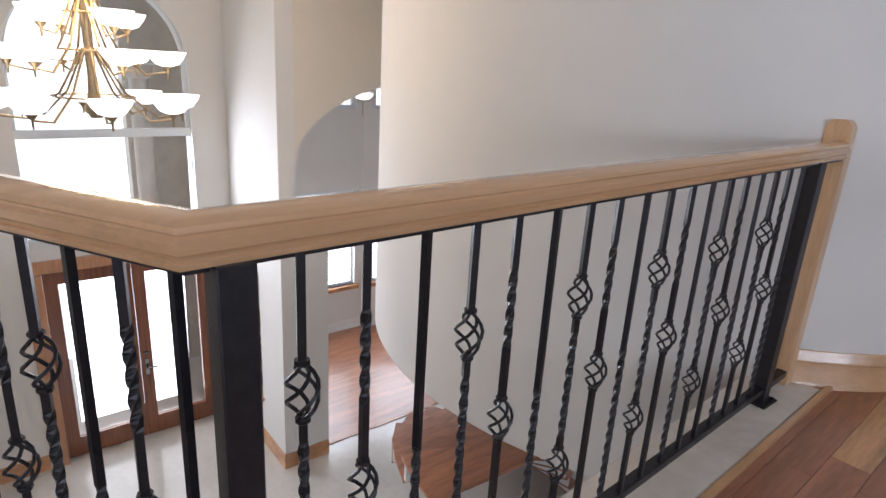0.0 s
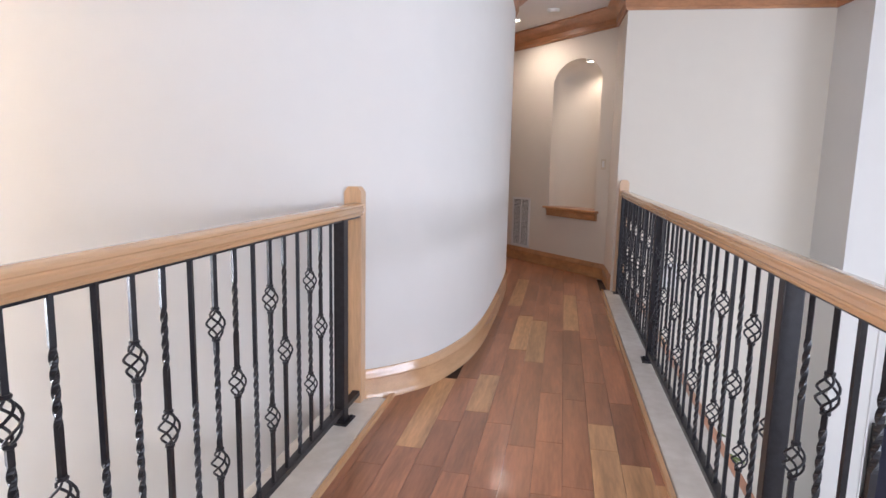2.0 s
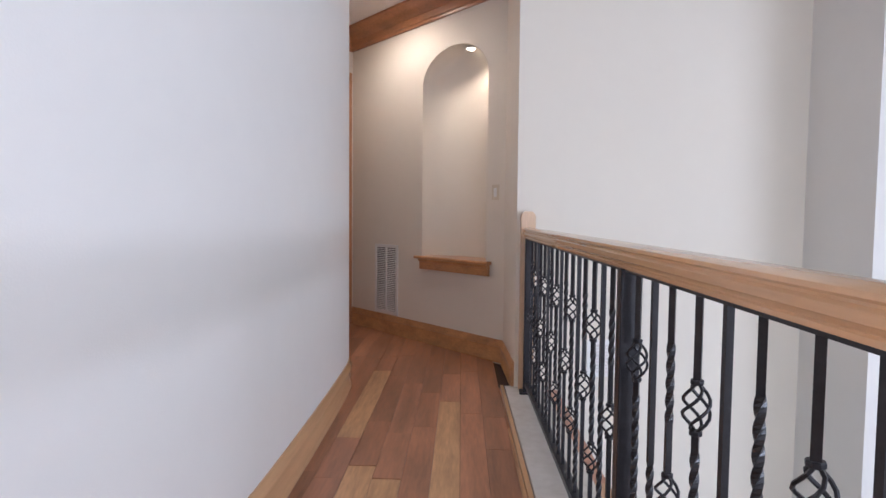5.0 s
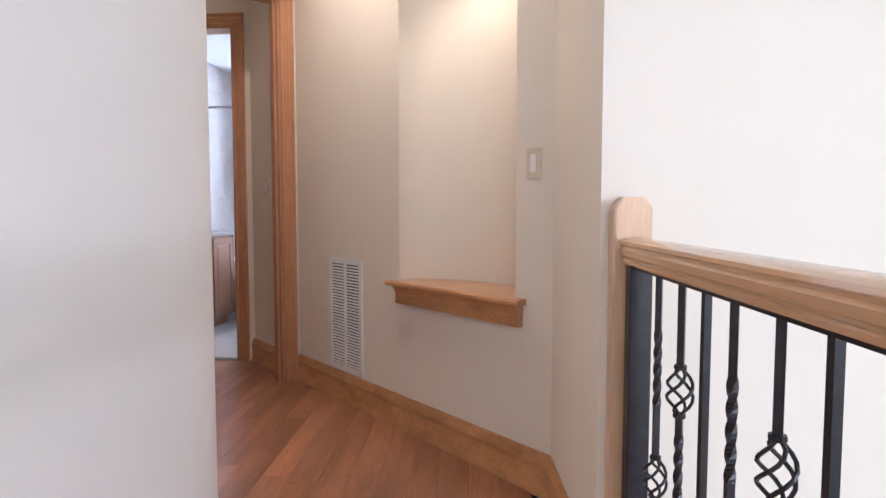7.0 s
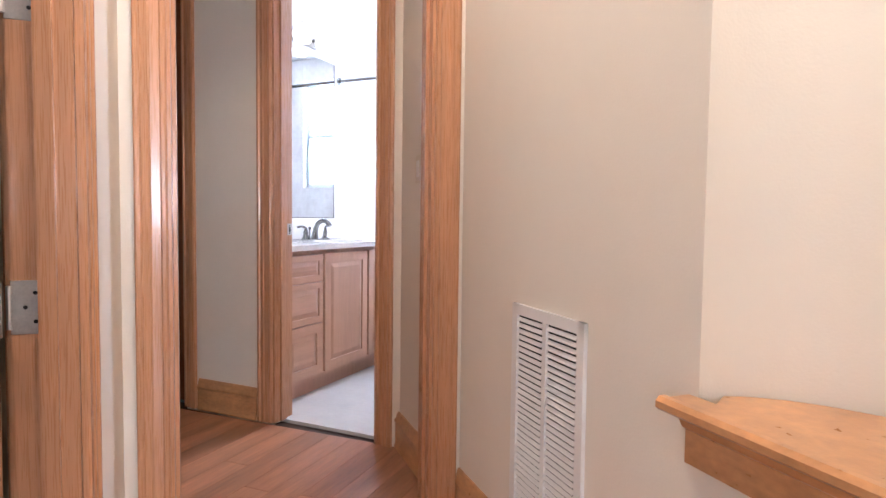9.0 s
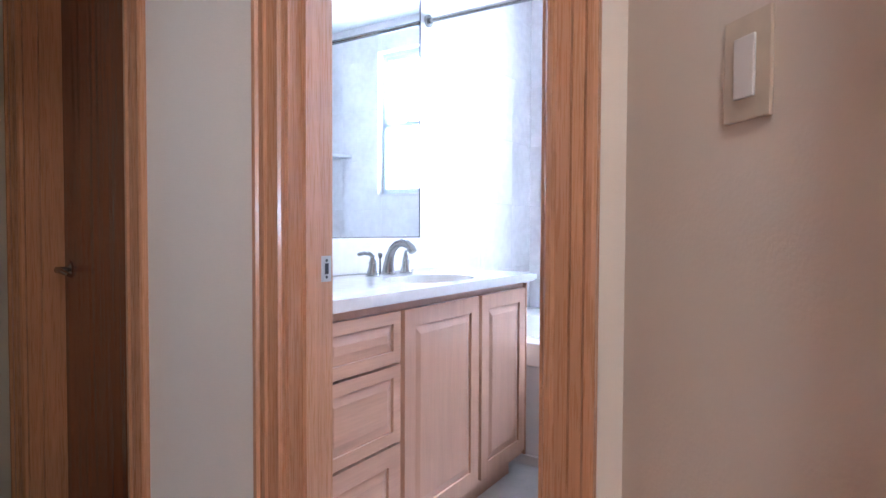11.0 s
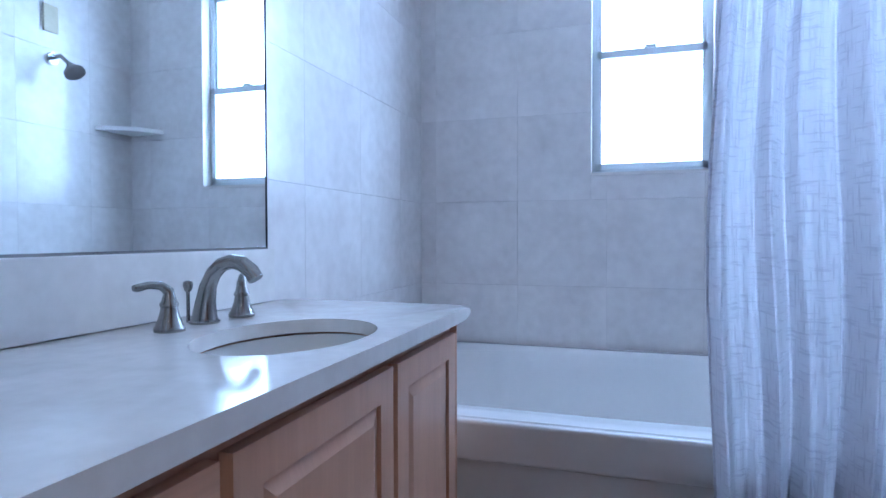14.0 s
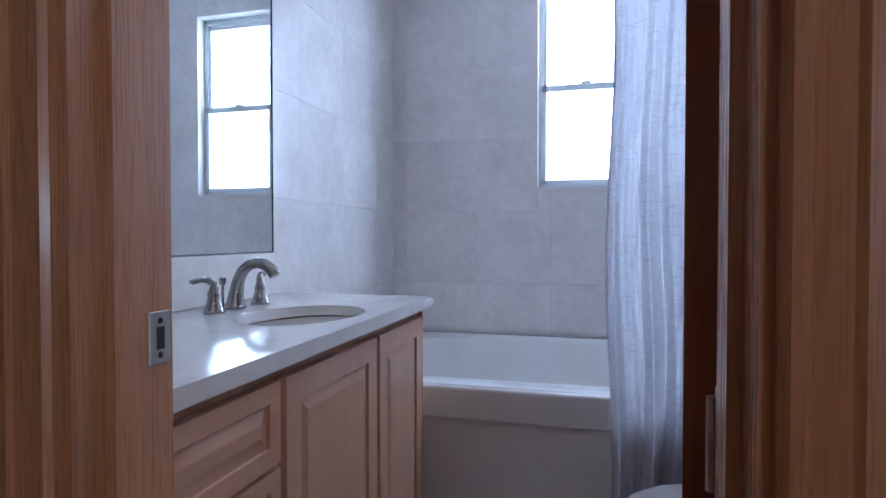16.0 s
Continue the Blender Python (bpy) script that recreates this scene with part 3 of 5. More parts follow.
def doorway(name, m, s0, s1, top, depth, label, back=True, casing_up=TRIM_UP):
    """Casing on the seen face (y = 0) and the back, with jambs and stops; the frame of m has x along the wall."""
    d = thing(name, label, "door frame", kind="structure", at=m)
    for face, sign in ((0.0, -1), (depth, 1)) if back else ((0.0, -1),):
        for s, k in ((s0 + 0.008, -1), (s1 - 0.008, 1)):
            bm = prism(bmesh.new(), [(s + k * u, face + sign * (0.001 + v)) for u, v in CASING], 0, top + 0.082)
            part("casing", bm, casing_up, d)
        bm = bmesh.new()
        prism(bm, [(u, v) for u, v in CASING], s0 - 0.082, s1 + 0.082)
        for v in bm.verts:
            u, w, s = v.co
            v.co = (s, face + sign * (0.0015 + w), top - 0.008 + u)
        part("head_casing", bm, TRIM, d)
    for a, b in ((s0, s0 + 0.018), (s1 - 0.018, s1)):
        part("jamb", boxed(a, b, 0.0, depth, 0, top), casing_up, d)
    part("head_jamb", boxed(s0 + 0.018, s1 - 0.018, 0.0, depth, top - 0.018, top), TRIM, d)
    for a, b in ((s0 + 0.018, s0 + 0.03), (s1 - 0.03, s1 - 0.018)):
        part("stop", boxed(a, b, depth * 0.3, depth * 0.58, 0, top - 0.018), casing_up, d)
    return d


def hinge_plate(parent, m):
    bm = boxed(-0.001, 0.0025, -0.032, 0.032, -0.056, 0.056, bevel=0.001, seg=1)
    tube(bm, [(0.004, -0.034, -0.045), (0.004, -0.034, 0.045)], 0.006, 8)
    o = part("hinge", bm, SATIN, parent, "satin nickel hinge")
    o.matrix_local = m
    for dz in (-0.03, 0.0, 0.03):
        sc = part("screw", lathe(bmesh.new(), [(0.001, 0.002), (0.004, 0.001), (0.0045, 0)], 8), DARK, o)
        sc.matrix_local = pose(0.0025, 0.012 if dz else -0.006, dz, 0, 90, 0)


D1 = along(CQ, NA)
door1 = doorway("door_1", D1, 0.12, 0.98, 2.44, 0.12, "stained oak doorway casing at the corridor end")
for z in (0.25, 0.94, 1.58, 2.2):
    hinge_plate(door1, pose(0.138, 0.080, z))
leaf = thing("door", "stained wood door standing open in the vestibule", "door", at=D1 @ pose(0.135, 0.145, 0, 0, 0, 120))
part("slab", boxed(0.0, 0.78, 0.0, 0.036, 0.012, 2.42, bevel=0.003), DOORWOOD, leaf)

D2 = along(CP, CQ)
door2 = doorway("door_2", D2, 0.35, 1.165, 2.44, 0.12, "stained oak doorway casing beside the curved wall")
side_leaf = thing("door", "stained oak door swung open into the dim side room", "door", at=D2)
part("slab", boxed(1.062, 1.106, 0.128, 0.86, 0.012, 2.42, bevel=0.003), TRIM_UP, side_leaf)
for z in (0.25, 0.88, 1.52, 2.2):
    hinge_plate(door2, pose(1.147, 0.088, z, 0, 0, 180))
    hinge_plate(side_leaf, pose(1.084, 0.128, z, 0, 0, -90))
# out of view, closes the side room so its door gap stays dark
structure("wall_side_room", boxed(-3.9, -0.30, 5.2, 5.3, -0.3, TOP), PAINT_WARM, "unseen plain wall added to keep light out of the side room")

D3 = along((-3.9, 8.18), (-0.7, 8.18))
doorway("door_3", D3, 0.62, 1.28, 2.44, 0.14, "stained wood closet doorway casing")
closet = thing("door", "dark stained closet door slightly ajar", "door", at=D3 @ pose(1.258, 0.03, 0, 0, 0, 172))
part("slab", boxed(0.0, 0.62, -0.036, 0.0, 0.012, 2.42, bevel=0.003), DOORWOOD, closet)


def lever(parent, m, side=1):
    h = part("lever_handle", lathe(bmesh.new(), [(0.03, 0), (0.031, 0.006), (0.024, 0.01), (0.011, 0.014), (0.011, 0.045)], 16), NICKEL, parent, "satin nickel lever handle", True)
    h.matrix_local = m
    g = part("grip", tube(bmesh.new(), [(0, 0, 0.04), (side * 0.03, 0, 0.044), (side * 0.075, 0.004, 0.044), (side * 0.115, 0.012, 0.04)], [0.011, 0.01, 0.009, 0.007], 8), NICKEL, h, "", True)
    return g


lever(closet, pose(0.56, 0.0, 0.96, -90, 0, 0), -1)

bath_door = doorway("door_4", D3, 1.89, 2.528, 2.44, 0.14, "stained oak bathroom doorway casing")
strike = part("strike_plate", boxed(0, 0.0022, -0.017, 0.017, -0.031, 0.031, bevel=0.001, seg=1), SATIN, bath_door, "satin nickel strike plate")
strike.matrix_local = pose(1.908, 0.118, 1.008)
# small solid block, the hole's shade given as near-black colour
part("latch_hole", boxed(0.002, 0.003, -0.006, 0.006, -0.013, 0.013), DARK, strike)
for dz in (-0.02, 0.02):
    sc = part("screw", lathe(bmesh.new(), [(0.001, 0.002), (0.0035, 0.001), (0.004, 0)], 8), DARK, strike)
    sc.matrix_local = pose(0.002, 0, dz, 0, 90, 0)
bleaf = thing("door", "dark stained bathroom door swung open inside", "door", at=D3 @ pose(2.482, 0.168, 0, 0, 0, 67))
part("slab", boxed(0.0, 0.565, -0.042, 0.0, 0.012, 2.42, bevel=0.003), DOORWOOD, bleaf)
lever(bleaf, pose(0.50, 0.0, 1.0, -90, 0, 0), -1)
for z in (0.25, 0.93, 2.2):
    hinge_plate(bath_door, pose(2.51, 0.11, z, 0, 0, 180))

# ---- railings ----
def bar_mesh(kind, upper, middle, lower, head):
    """Square iron baluster up to the head bar, twisted in places, with wire baskets."""
    bm = bmesh.new()
    baskets = {"double": (upper, lower), "single": (middle,), "plain": ()}[kind]
    twists = {"double": [(lower + 0.075, upper - 0.085)], "single": [(middle + 0.16, middle + 0.33)], "plain": [(0.11, middle + 0.03)]}[kind]
    h = 0.0065
    spans = []
    edges = sorted([(b - 0.046, b + 0.046) for b in baskets])
    lo = 0.075
    for a, b in edges:
        spans.append((lo, a))
        lo = b
    spans.append((lo, head))
    for a, b in spans:
        pts = {a, b}
        for t0, t1 in twists:
            u0, u1 = max(a, t0), min(b, t1)
            if u1 > u0:
                n = max(2, round((u1 - u0) / 0.008))
                pts |= {u0 + (u1 - u0) * i / n for i in range(n + 1)}
        prev = None
        for z in sorted(pts):
            ang = 0.0
            for t0, t1 in twists:
                ang += (min(max(z, t0), t1) - t0) / 0.072 * math.pi
            k = h * 1.41
            ring = [bm.verts.new((k * math.cos(ang + math.pi / 4 + j * math.pi / 2), k * math.sin(ang + math.pi / 4 + j * math.pi / 2), z)) for j in range(4)]
            if prev:
                for j in range(4):
                    bm.faces.new((prev[j], prev[(j + 1) % 4], ring[(j + 1) % 4], ring[j]))
            else:
                bm.faces.new(ring[::-1])
            prev = ring
        bm.faces.new(prev)
    cage = bmesh.new()
    for c in baskets:
        for e in (c - 0.052, c + 0.044):
            lathe(bm, [(0.011, 0), (0.0125, 0.002), (0.0125, 0.007), (0.011, 0.009)], 8, (0, 0, e))
        for k in range(4):
            pts = []
            for i in range(11):
                u = i / 10
                r = 0.005 + 0.021 * math.sin(math.pi * u) ** 0.8
                a = k * math.pi / 2 + u * math.pi * 1.25
                pts.append((r * math.cos(a), r * math.sin(a), c - 0.045 + 0.09 * u))
            tube(cage, pts, 0.0034, 5) if c == baskets[0] else None
    me = bpy.data.meshes.new("baluster")
    bm.normal_update()
    bm.to_mesh(me)
    bm.free()
    me.materials.append(IRON)
    ce = bpy.data.meshes.new("basket")
    cage.to_mesh(ce)
    cage.free()
    ce.materials.append(IRON)
    return me, ce, [c - baskets[0] for c in baskets]


HEAD = 0.998
BARS = {k: bar_mesh(k, 0.776, 0.555, 0.336, HEAD) for k in ("double", "single", "plain")}
LONG_BARS = {k: bar_mesh(k, 0.752, 0.515, 0.315, HEAD - 0.022) for k in ("double", "single", "plain")}
RAIL = [(0.034, 0.0), (0.035, 0.008), (0.031, 0.011), (0.032, 0.015), (0.039, 0.021), (0.040, 0.034), (0.034, 0.039), (0.034, 0.043), (0.038, 0.047), (0.036, 0.054), (0.024, 0.060), (0, 0.063)]
RAIL = RAIL + [(-a, b) for a, b in RAIL[-2::-1]]


def iron_post(parent, x, y, head):
    p = part("iron_post", boxed(-0.026, 0.026, -0.026, 0.026, 0.02, head, bevel=0.003, seg=1), IRON, parent)
    p.location = (x, y, 0)
    part("foot", boxed(-0.05, 0.05, -0.06, 0.06, 0.014, 0.024, bevel=0.003, seg=1), IRON, p)
    for sx in (-1, 1):
        part("bolt", lathe(bmesh.new(), [(0.008, 0.024), (0.008, 0.03), (0.001, 0.032)], 6, (sx * 0.032, 0.045, 0)), IRON, p)
    return p


def newel(parent, x, y):
    bm = prism(bmesh.new(), [(-0.046, 0.014), (0.046, 0.014), (0.046, 1.112), (0.026, 1.138), (-0.026, 1.138), (-0.046, 1.112)], -0.034, 0.034)
    for v in bm.verts:
        v.co = (v.co.x, v.co.z, v.co.y)
    bmesh.ops.bevel(bm, geom=bm.edges[:], offset=0.004, segments=2, affect="EDGES")
    n = part("newel_post", bm, MAPLE_UP, parent, "chamfered pale maple newel")
    n.location = (x, y, 0)


def railing(label, path, posts, bars, newels, kinds, head):
    r = thing("railing", label, "railing", "hall railings")
    part("handrail", sweep(bmesh.new(), RAIL, [(x, y, head) for x, y in path]), MAPLE, r, "moulded glossy maple handrail", True)
    part("top_bar", sweep(bmesh.new(), [(0.019, head - 0.011), (0.019, head + 0.001), (-0.019, head + 0.001), (-0.019, head - 0.011)], [(x, y, 0) for x, y in path]), IRON, r)
    part("bottom_bar", sweep(bmesh.new(), [(0.019, 0.06), (0.019, 0.085), (-0.019, 0.085), (-0.019, 0.06)], [(x, y, 0) for x, y in path]), IRON, r)
    for p in posts:
        iron_post(r, *p, head)
    for p in newels:
        newel(r, *p)
    for x, y, kind in bars:
        bar, cage, drops = kinds[kind]
        o = new("baluster", bar)
        o.parent = r
        o.location = (x, y, 0)
        for d in drops:
            c = new("basket", cage)
            c.parent = o
            c.location = (0, 0, d)
    return r


def lx(y):
    return -0.477 - 0.0514 * y


def rx(y):
    return 0.862 + (5.533 - y) * 0.05


CORNER = (-0.486, -0.20)
TURN = (-0.875, -0.484)


def leg(d):
    return (CORNER[0] + TURN[0] * d, CORNER[1] + TURN[1] * d)


left_path = [(lx(2.2), 2.2), CORNER, leg(1.6)]
left_bars = [(lx(1.86), 1.86, "plain")]
for k in range(6):
    for y, kind in ((1.742, "single"), (1.632, "double"), (1.520, "plain")):
        if y - 0.338 * k > -0.1:
            left_bars.append((lx(y - 0.338 * k), y - 0.338 * k, kind))
left_bars += [(*leg(0.025 + 0.098 * k), kind) for k, kind in enumerate(["plain", "single", "plain", "double"] + ["single", "plain", "double"] * 4)]
railing("black iron railing with basket balusters and a maple handrail", left_path, [(lx(1.985), 1.985), (lx(-0.155), -0.155)], left_bars, [(-0.612, 2.234)], BARS, HEAD)
right_path = [(rx(5.5), 5.5), (rx(-3.1), -3.1)]
right_posts = (5.47, 3.385, 1.236, -0.95)
right_bars = []
for first, gap, hi, lo in ((5.185, 0.356, 5.44, 3.43), (3.302, 0.358, 3.34, 1.28), (0.966, 0.356, 1.20, -0.90), (-1.20, 0.356, -1.0, -3.0)):
    for k in range(7):
        for dy, kind in ((0.135, "single"), (0.0, "double"), (-0.115, "plain")):
            y = first - gap * k + dy
            if lo < y < hi:
                right_bars.append((rx(y), y, kind))
railing("long black iron railing with basket balusters and a maple handrail", right_path, [(rx(v), v) for v in right_posts], right_bars, [(0.858, 5.54)], LONG_BARS, HEAD - 0.022)


def curb(path, label):
    trim("curb", [(-0.13, -0.02), (0.13, -0.02), (0.13, 0.012), (0.126, 0.016), (-0.126, 0.016), (-0.13, 0.012)], path, MARBLE, label)


curb([(lx(2.3), 2.3, 0), (*CORNER, 0), (*leg(1.6), 0)][::-1], "cream marble curb under the railing")
curb([(rx(5.6), 5.6, 0), (rx(-3.1), -3.1, 0)][::-1], "cream marble curb under the long railing")
NOSE = [(-0.014, -0.016), (0.014, -0.016), (0.014, 0.006), (0.008, 0.019), (-0.012, 0.019), (-0.014, 0.012)]
trim("curb_trim", NOSE, [(lx(2.42) + 0.145, 2.42, 0), (CORNER[0] + 0.145, CORNER[1] - 0.082, 0), (leg(1.6)[0] + 0.07, leg(1.6)[1] - 0.126, 0)], MAPLE, "maple edge strip along the marble curb")
trim("curb_trim", [(-a, b) for a, b in NOSE][::-1], [(rx(5.6) - 0.145, 5.6, 0), (rx(-3.1) - 0.145, -3.1, 0)], MAPLE, "maple edge strip along the marble curb")

# ---- foyer below ----
front = thing("front_door", "double stained wood front door with tall glass panes", "door", at=along((-6.37, -3.0), (-6.37, 2.1)))
for k in (0, 1):
    s0 = 2.945 + k * 0.795
    lf = part("door_leaf", boxed(s0, s0 + 0.125, 0.05, 0.1, LOW + 0.02, -0.94), DOORWOOD, front)
    part("stile", boxed(s0 + 0.665, s0 + 0.79, 0.05, 0.1, LOW + 0.02, -0.94), DOORWOOD, lf)
    part("rail_low", boxed(s0 + 0.125, s0 + 0.665, 0.05, 0.1, LOW + 0.02, LOW + 0.24), DOORWOOD, lf)
    part("rail_high", boxed(s0 + 0.125, s0 + 0.665, 0.05, 0.1, -1.07, -0.94), DOORWOOD, lf)
    g = part("glass_pane", boxed(s0 + 0.125, s0 + 0.665, 0.07, 0.08, LOW + 0.24, -1.07), GLASS, lf)
    g.visible_shadow = False
part("lever_handle", tube(bmesh.new(), [(3.80, 0.05, LOW + 0.9), (3.80, 0.0, LOW + 0.9), (3.90, -0.005, LOW + 0.9)], 0.012, 8), NICKEL, front, "", True)
part("deadbolt", lathe(bmesh.new(), [(0.03, -0.01), (0.03, 0.01)], 12, (3.80, 0.04, LOW + 1.08)), NICKEL, front)
part("lock_plate", boxed(3.78, 3.82, 0.04, 0.05, LOW + 0.8, LOW + 1.0), NICKEL, front)
for a, b, z0, z1 in ((2.79, 2.94, LOW, -0.925), (4.54, 4.68, LOW, -0.925), (2.79, 4.68, -0.92, -0.79)):
    part("casing", boxed(a, b, -0.03, 0.14, z0, z1, bevel=0.006), TRIM_UP, front)
for k in (0, 1):
    part("entry_step", boxed(2.98 + k * 0.79, 3.68 + k * 0.79, 0.16, 0.9, LOW - 0.02, LOW + 0.10, bevel=0.01), MARBLE, front, "pale stone step outside the glass")

fw = thing("window_1", "tall arched foyer window with white frame", "window", kind="structure", at=along((-6.37, -3.0), (-6.37, 2.1)))
c0, ww = 3.675, 0.775
arc = [(c0 - ww * math.cos(math.pi * i / 28), 1.10 + 0.775 * math.sin(math.pi * i / 28)) for i in range(29)]
bm = bmesh.new()
tube(bm, [(c0 - ww, 0.08, -0.55)] + [(u, 0.08, v) for u, v in arc] + [(c0 + ww, 0.08, -0.55)], 0.032, 6)
part("frame", bm, VINYL, fw)
part("transom", boxed(c0 - ww, c0 + ww, 0.04, 0.12, 0.38, 0.46), VINYL, fw)
part("spring_bar", boxed(c0 - ww, c0 + ww, 0.07, 0.09, 1.09, 1.105), VINYL, fw)
part("sill", boxed(c0 - ww - 0.03, c0 + ww + 0.03, -0.06, 0.2, -0.58, -0.54), VINYL, fw)
structure("backdrop_front", boxed(-9.0, -8.95, -3.0, 2.3, LOW - 0.1, 4.0), DAYLIGHT, "bright overexposed daylight outside the foyer", "backdrop")
porch = thing("porch_arch", "pale stucco porch arch outside the foyer window", "porch")
wall("wall_porch", (-8.1, -2.6), (-8.1, 2.3), 0.25, LOW, 3.2, FACADE, "pale stucco porch with an arched opening", arches=[(2.15, 3.75, LOW, 1.25, 2.02)])
part("column", lathe(bmesh.new(), [(0.17, LOW), (0.17, LOW + 0.1), (0.13, LOW + 0.14), (0.11, 0.9), (0.16, 0.95), (0.17, 1.05)], 20, (-7.7, 1.25, 0)), FACADE, porch, "", True)


def dining_window(p, q, s0, s1, z0, z1, sill):
    m = along(p, q)
    w = thing("window", "white dining room window with half-open blinds", "window", "dining room windows", kind="structure", at=m)
    bm = bmesh.new()
    for a, b, c, d in ((s0, s0 + 0.05, z0, z1), (s1 - 0.05, s1, z0, z1), (s0, s1, z0, z0 + 0.05), (s0, s1, z1 - 0.05, z1)):
        box(bm, a, b, 0.06, 0.12, c, d)
    part("frame", bm, VINYL, w)
    if sill:
        part("sill", boxed(s0 - 0.06, s1 + 0.06, -0.05, 0.06, z0 - 0.07, z0, bevel=0.006), TRIM, w)
    n = int((z1 - z0 - 0.1) / 0.055)
    me = None
    for i in range(n):
        if me is None:
            o = part("slat", boxed(s0 + 0.05, s1 - 0.05, 0.015, 0.05, 0, 0.006), BLIND, w)
            me = o.data
        else:
            o = new("slat", me)
            o.parent = w
        o.location = (0, 0, z0 + 0.06 + i * 0.055)


for p, q, s0, s1 in (((-7.77, 2.34), (-7.77, 4.40), 0.50, 1.92), ((-7.77, 4.40), (-7.2, 5.7), 0.14, 1.3)):
    dining_window(p, q, s0, s1, -2.3, -0.7, True)
    dining_window(p, q, s0, s1, 0.55, 1.9, False)
structure("backdrop_dining", boxed(-9.3, -9.25, 2.31, 9.0, LOW, 4.0), DAYLIGHT, "bright daylight outside the dining room", "backdrop")

fan = thing("ceiling_fan", "dark ceiling fan with a lit white bowl", "ceiling fan")
FX, FY, FZ = -6.5, 3.62, 0.80
part("rod", tube(bmesh.new(), [(FX, FY, FZ + 0.2), (FX, FY, TOP)], 0.015, 8), IRON, fan)
part("motor", lathe(bmesh.new(), [(0.03, 0.22), (0.12, 0.18), (0.13, 0.1), (0.06, 0.06)], 20, (FX, FY, FZ)), IRON, fan, "", True)
part("bowl", lathe(bmesh.new(), [(0.13, 0.06), (0.12, 0.02), (0.07, -0.02), (0.001, -0.03)], 20, (FX, FY, FZ)), SHADE, fan, "lit white glass bowl", True)
part("pull_chain", tube(bmesh.new(), [(FX, FY, FZ), (FX, FY, FZ - 0.22)], 0.006, 5), BRASS, fan)
for i in range(5):
    a = i * 2 * math.pi / 5 + 0.3
    bl = part("blade", boxed(0.16, 0.66, -0.06, 0.06, 0.13, 0.142, bevel=0.004, seg=1), DOORWOOD, fan)
    bl.matrix_local = Matrix.Translation((FX, FY, FZ)) @ Matrix.Rotation(a, 4, "Z")

vase = thing("vase", "dark glazed vase of dried flowers in the foyer niche", "vase")
VX, VY, VZ = -5.86, 1.96, LOW + 0.59
part("vase_body", lathe(bmesh.new(), [(0.05, 0), (0.06, 0.02), (0.045, 0.2), (0.055, 0.42), (0.075, 0.56), (0.06, 0.6)], 20, (VX, VY, VZ)), CLAY, vase, "", True)
rnd = random.Random(4)
for i in range(46):
    bm = bmesh.new()
    bmesh.ops.create_icosphere(bm, subdivisions=1, radius=rnd.uniform(0.02, 0.045))
    for v in bm.verts:
        v.co *= rnd.uniform(0.7, 1.25)
    o = part("flower", bm, rnd.choice((PETAL_RED, PETAL_TAN, LEAF)), vase)
    o.location = (VX + rnd.uniform(-0.15, 0.15), VY + rnd.uniform(-0.14, 0.06), VZ + 0.62 + rnd.uniform(0, 0.32))
structure("niche_sill", boxed(-6.24, -5.56, 1.77, 2.155, LOW + 0.551, LOW + 0.59, bevel=0.006), TRIM, "oak sill of the foyer niche", "sill")

# chandelier in three tiers
ch = thing("chandelier", "three tier brass chandelier with lit alabaster bowls", "chandelier")
CX, CY, CZ = -3.37, 0.14, 0.93
part("stem", lathe(bmesh.new(), [(0.03, -0.05), (0.05, 0.0), (0.02, 0.1), (0.025, 0.5), (0.05, 0.6), (0.02, 0.8), (0.015, 2.0)], 14, (CX, CY, CZ)), BRASS, ch, "", True)
bowl = None
for n, rad, z in ((8, 0.43, 0.0), (6, 0.36, 0.23), (4, 0.22, 0.41)):
    part("ring", tube(bmesh.new(), [(CX + rad * 0.45 * math.cos(a * math.pi / 12), CY + rad * 0.45 * math.sin(a * math.pi / 12), CZ + z + 0.06) for a in range(25)], 0.006, 6), BRASS, ch)
    for i in range(n):
        a = 2 * math.pi * i / n + z
        d = Vector((math.cos(a), math.sin(a), 0))
        o = Vector((CX, CY, CZ + z))
        arm = part("arm", tube(bmesh.new(), [o + Vector((0, 0, 0.3)) + d * 0.03, o + d * rad * 0.35 + Vector((0, 0, 0.08)), o + d * rad * 0.7 - Vector((0, 0, 0.05)), o + d * rad - Vector((0, 0, 0.03))], 0.007, 6), BRASS, ch, "", True)
        part("cup", lathe(bmesh.new(), [(0.005, -0.07), (0.006, -0.03), (0.03, 0.0), (0.032, 0.005)], 12, tuple(o + d * rad)), BRASS, arm, "", True)
        part("shade", lathe(bmesh.new(), [(0.03, 0.0), (0.06, 0.012), (0.088, 0.05), (0.1, 0.075), (0.094, 0.073), (0.05, 0.02)], 18, tuple(o + d * rad), False), SHADE, arm, "lit alabaster bowl", True)

# winding stair inside the tower
stair = thing("stair", "winding wood stair under the curved wall", "staircase")
for i in range(8):
    a0, a1 = radians(-200 + i * 13), radians(-187 + i * 13 + 2)
    z = LOW + 0.18 * (i + 1)
    pts = [(TC[0] + r * math.cos(a), TC[1] + r * math.sin(a)) for r, a in ((0.5, a0), (2.15, a0), (2.15, (a0 + a1) / 2), (2.15, a1), (0.5, a1))]
    part("tread", prism(bmesh.new(), pts, z - 0.03, z), PLANK, stair)
    part("riser", prism(bmesh.new(), [(TC[0] + r * math.cos(a), TC[1] + r * math.sin(a)) for r, a in ((0.52, a0 + 0.03), (2.14, a0 + 0.03), (2.14, a0 + 0.05), (0.52, a0 + 0.05))], z - 0.18, z - 0.03), WHITE, stair)
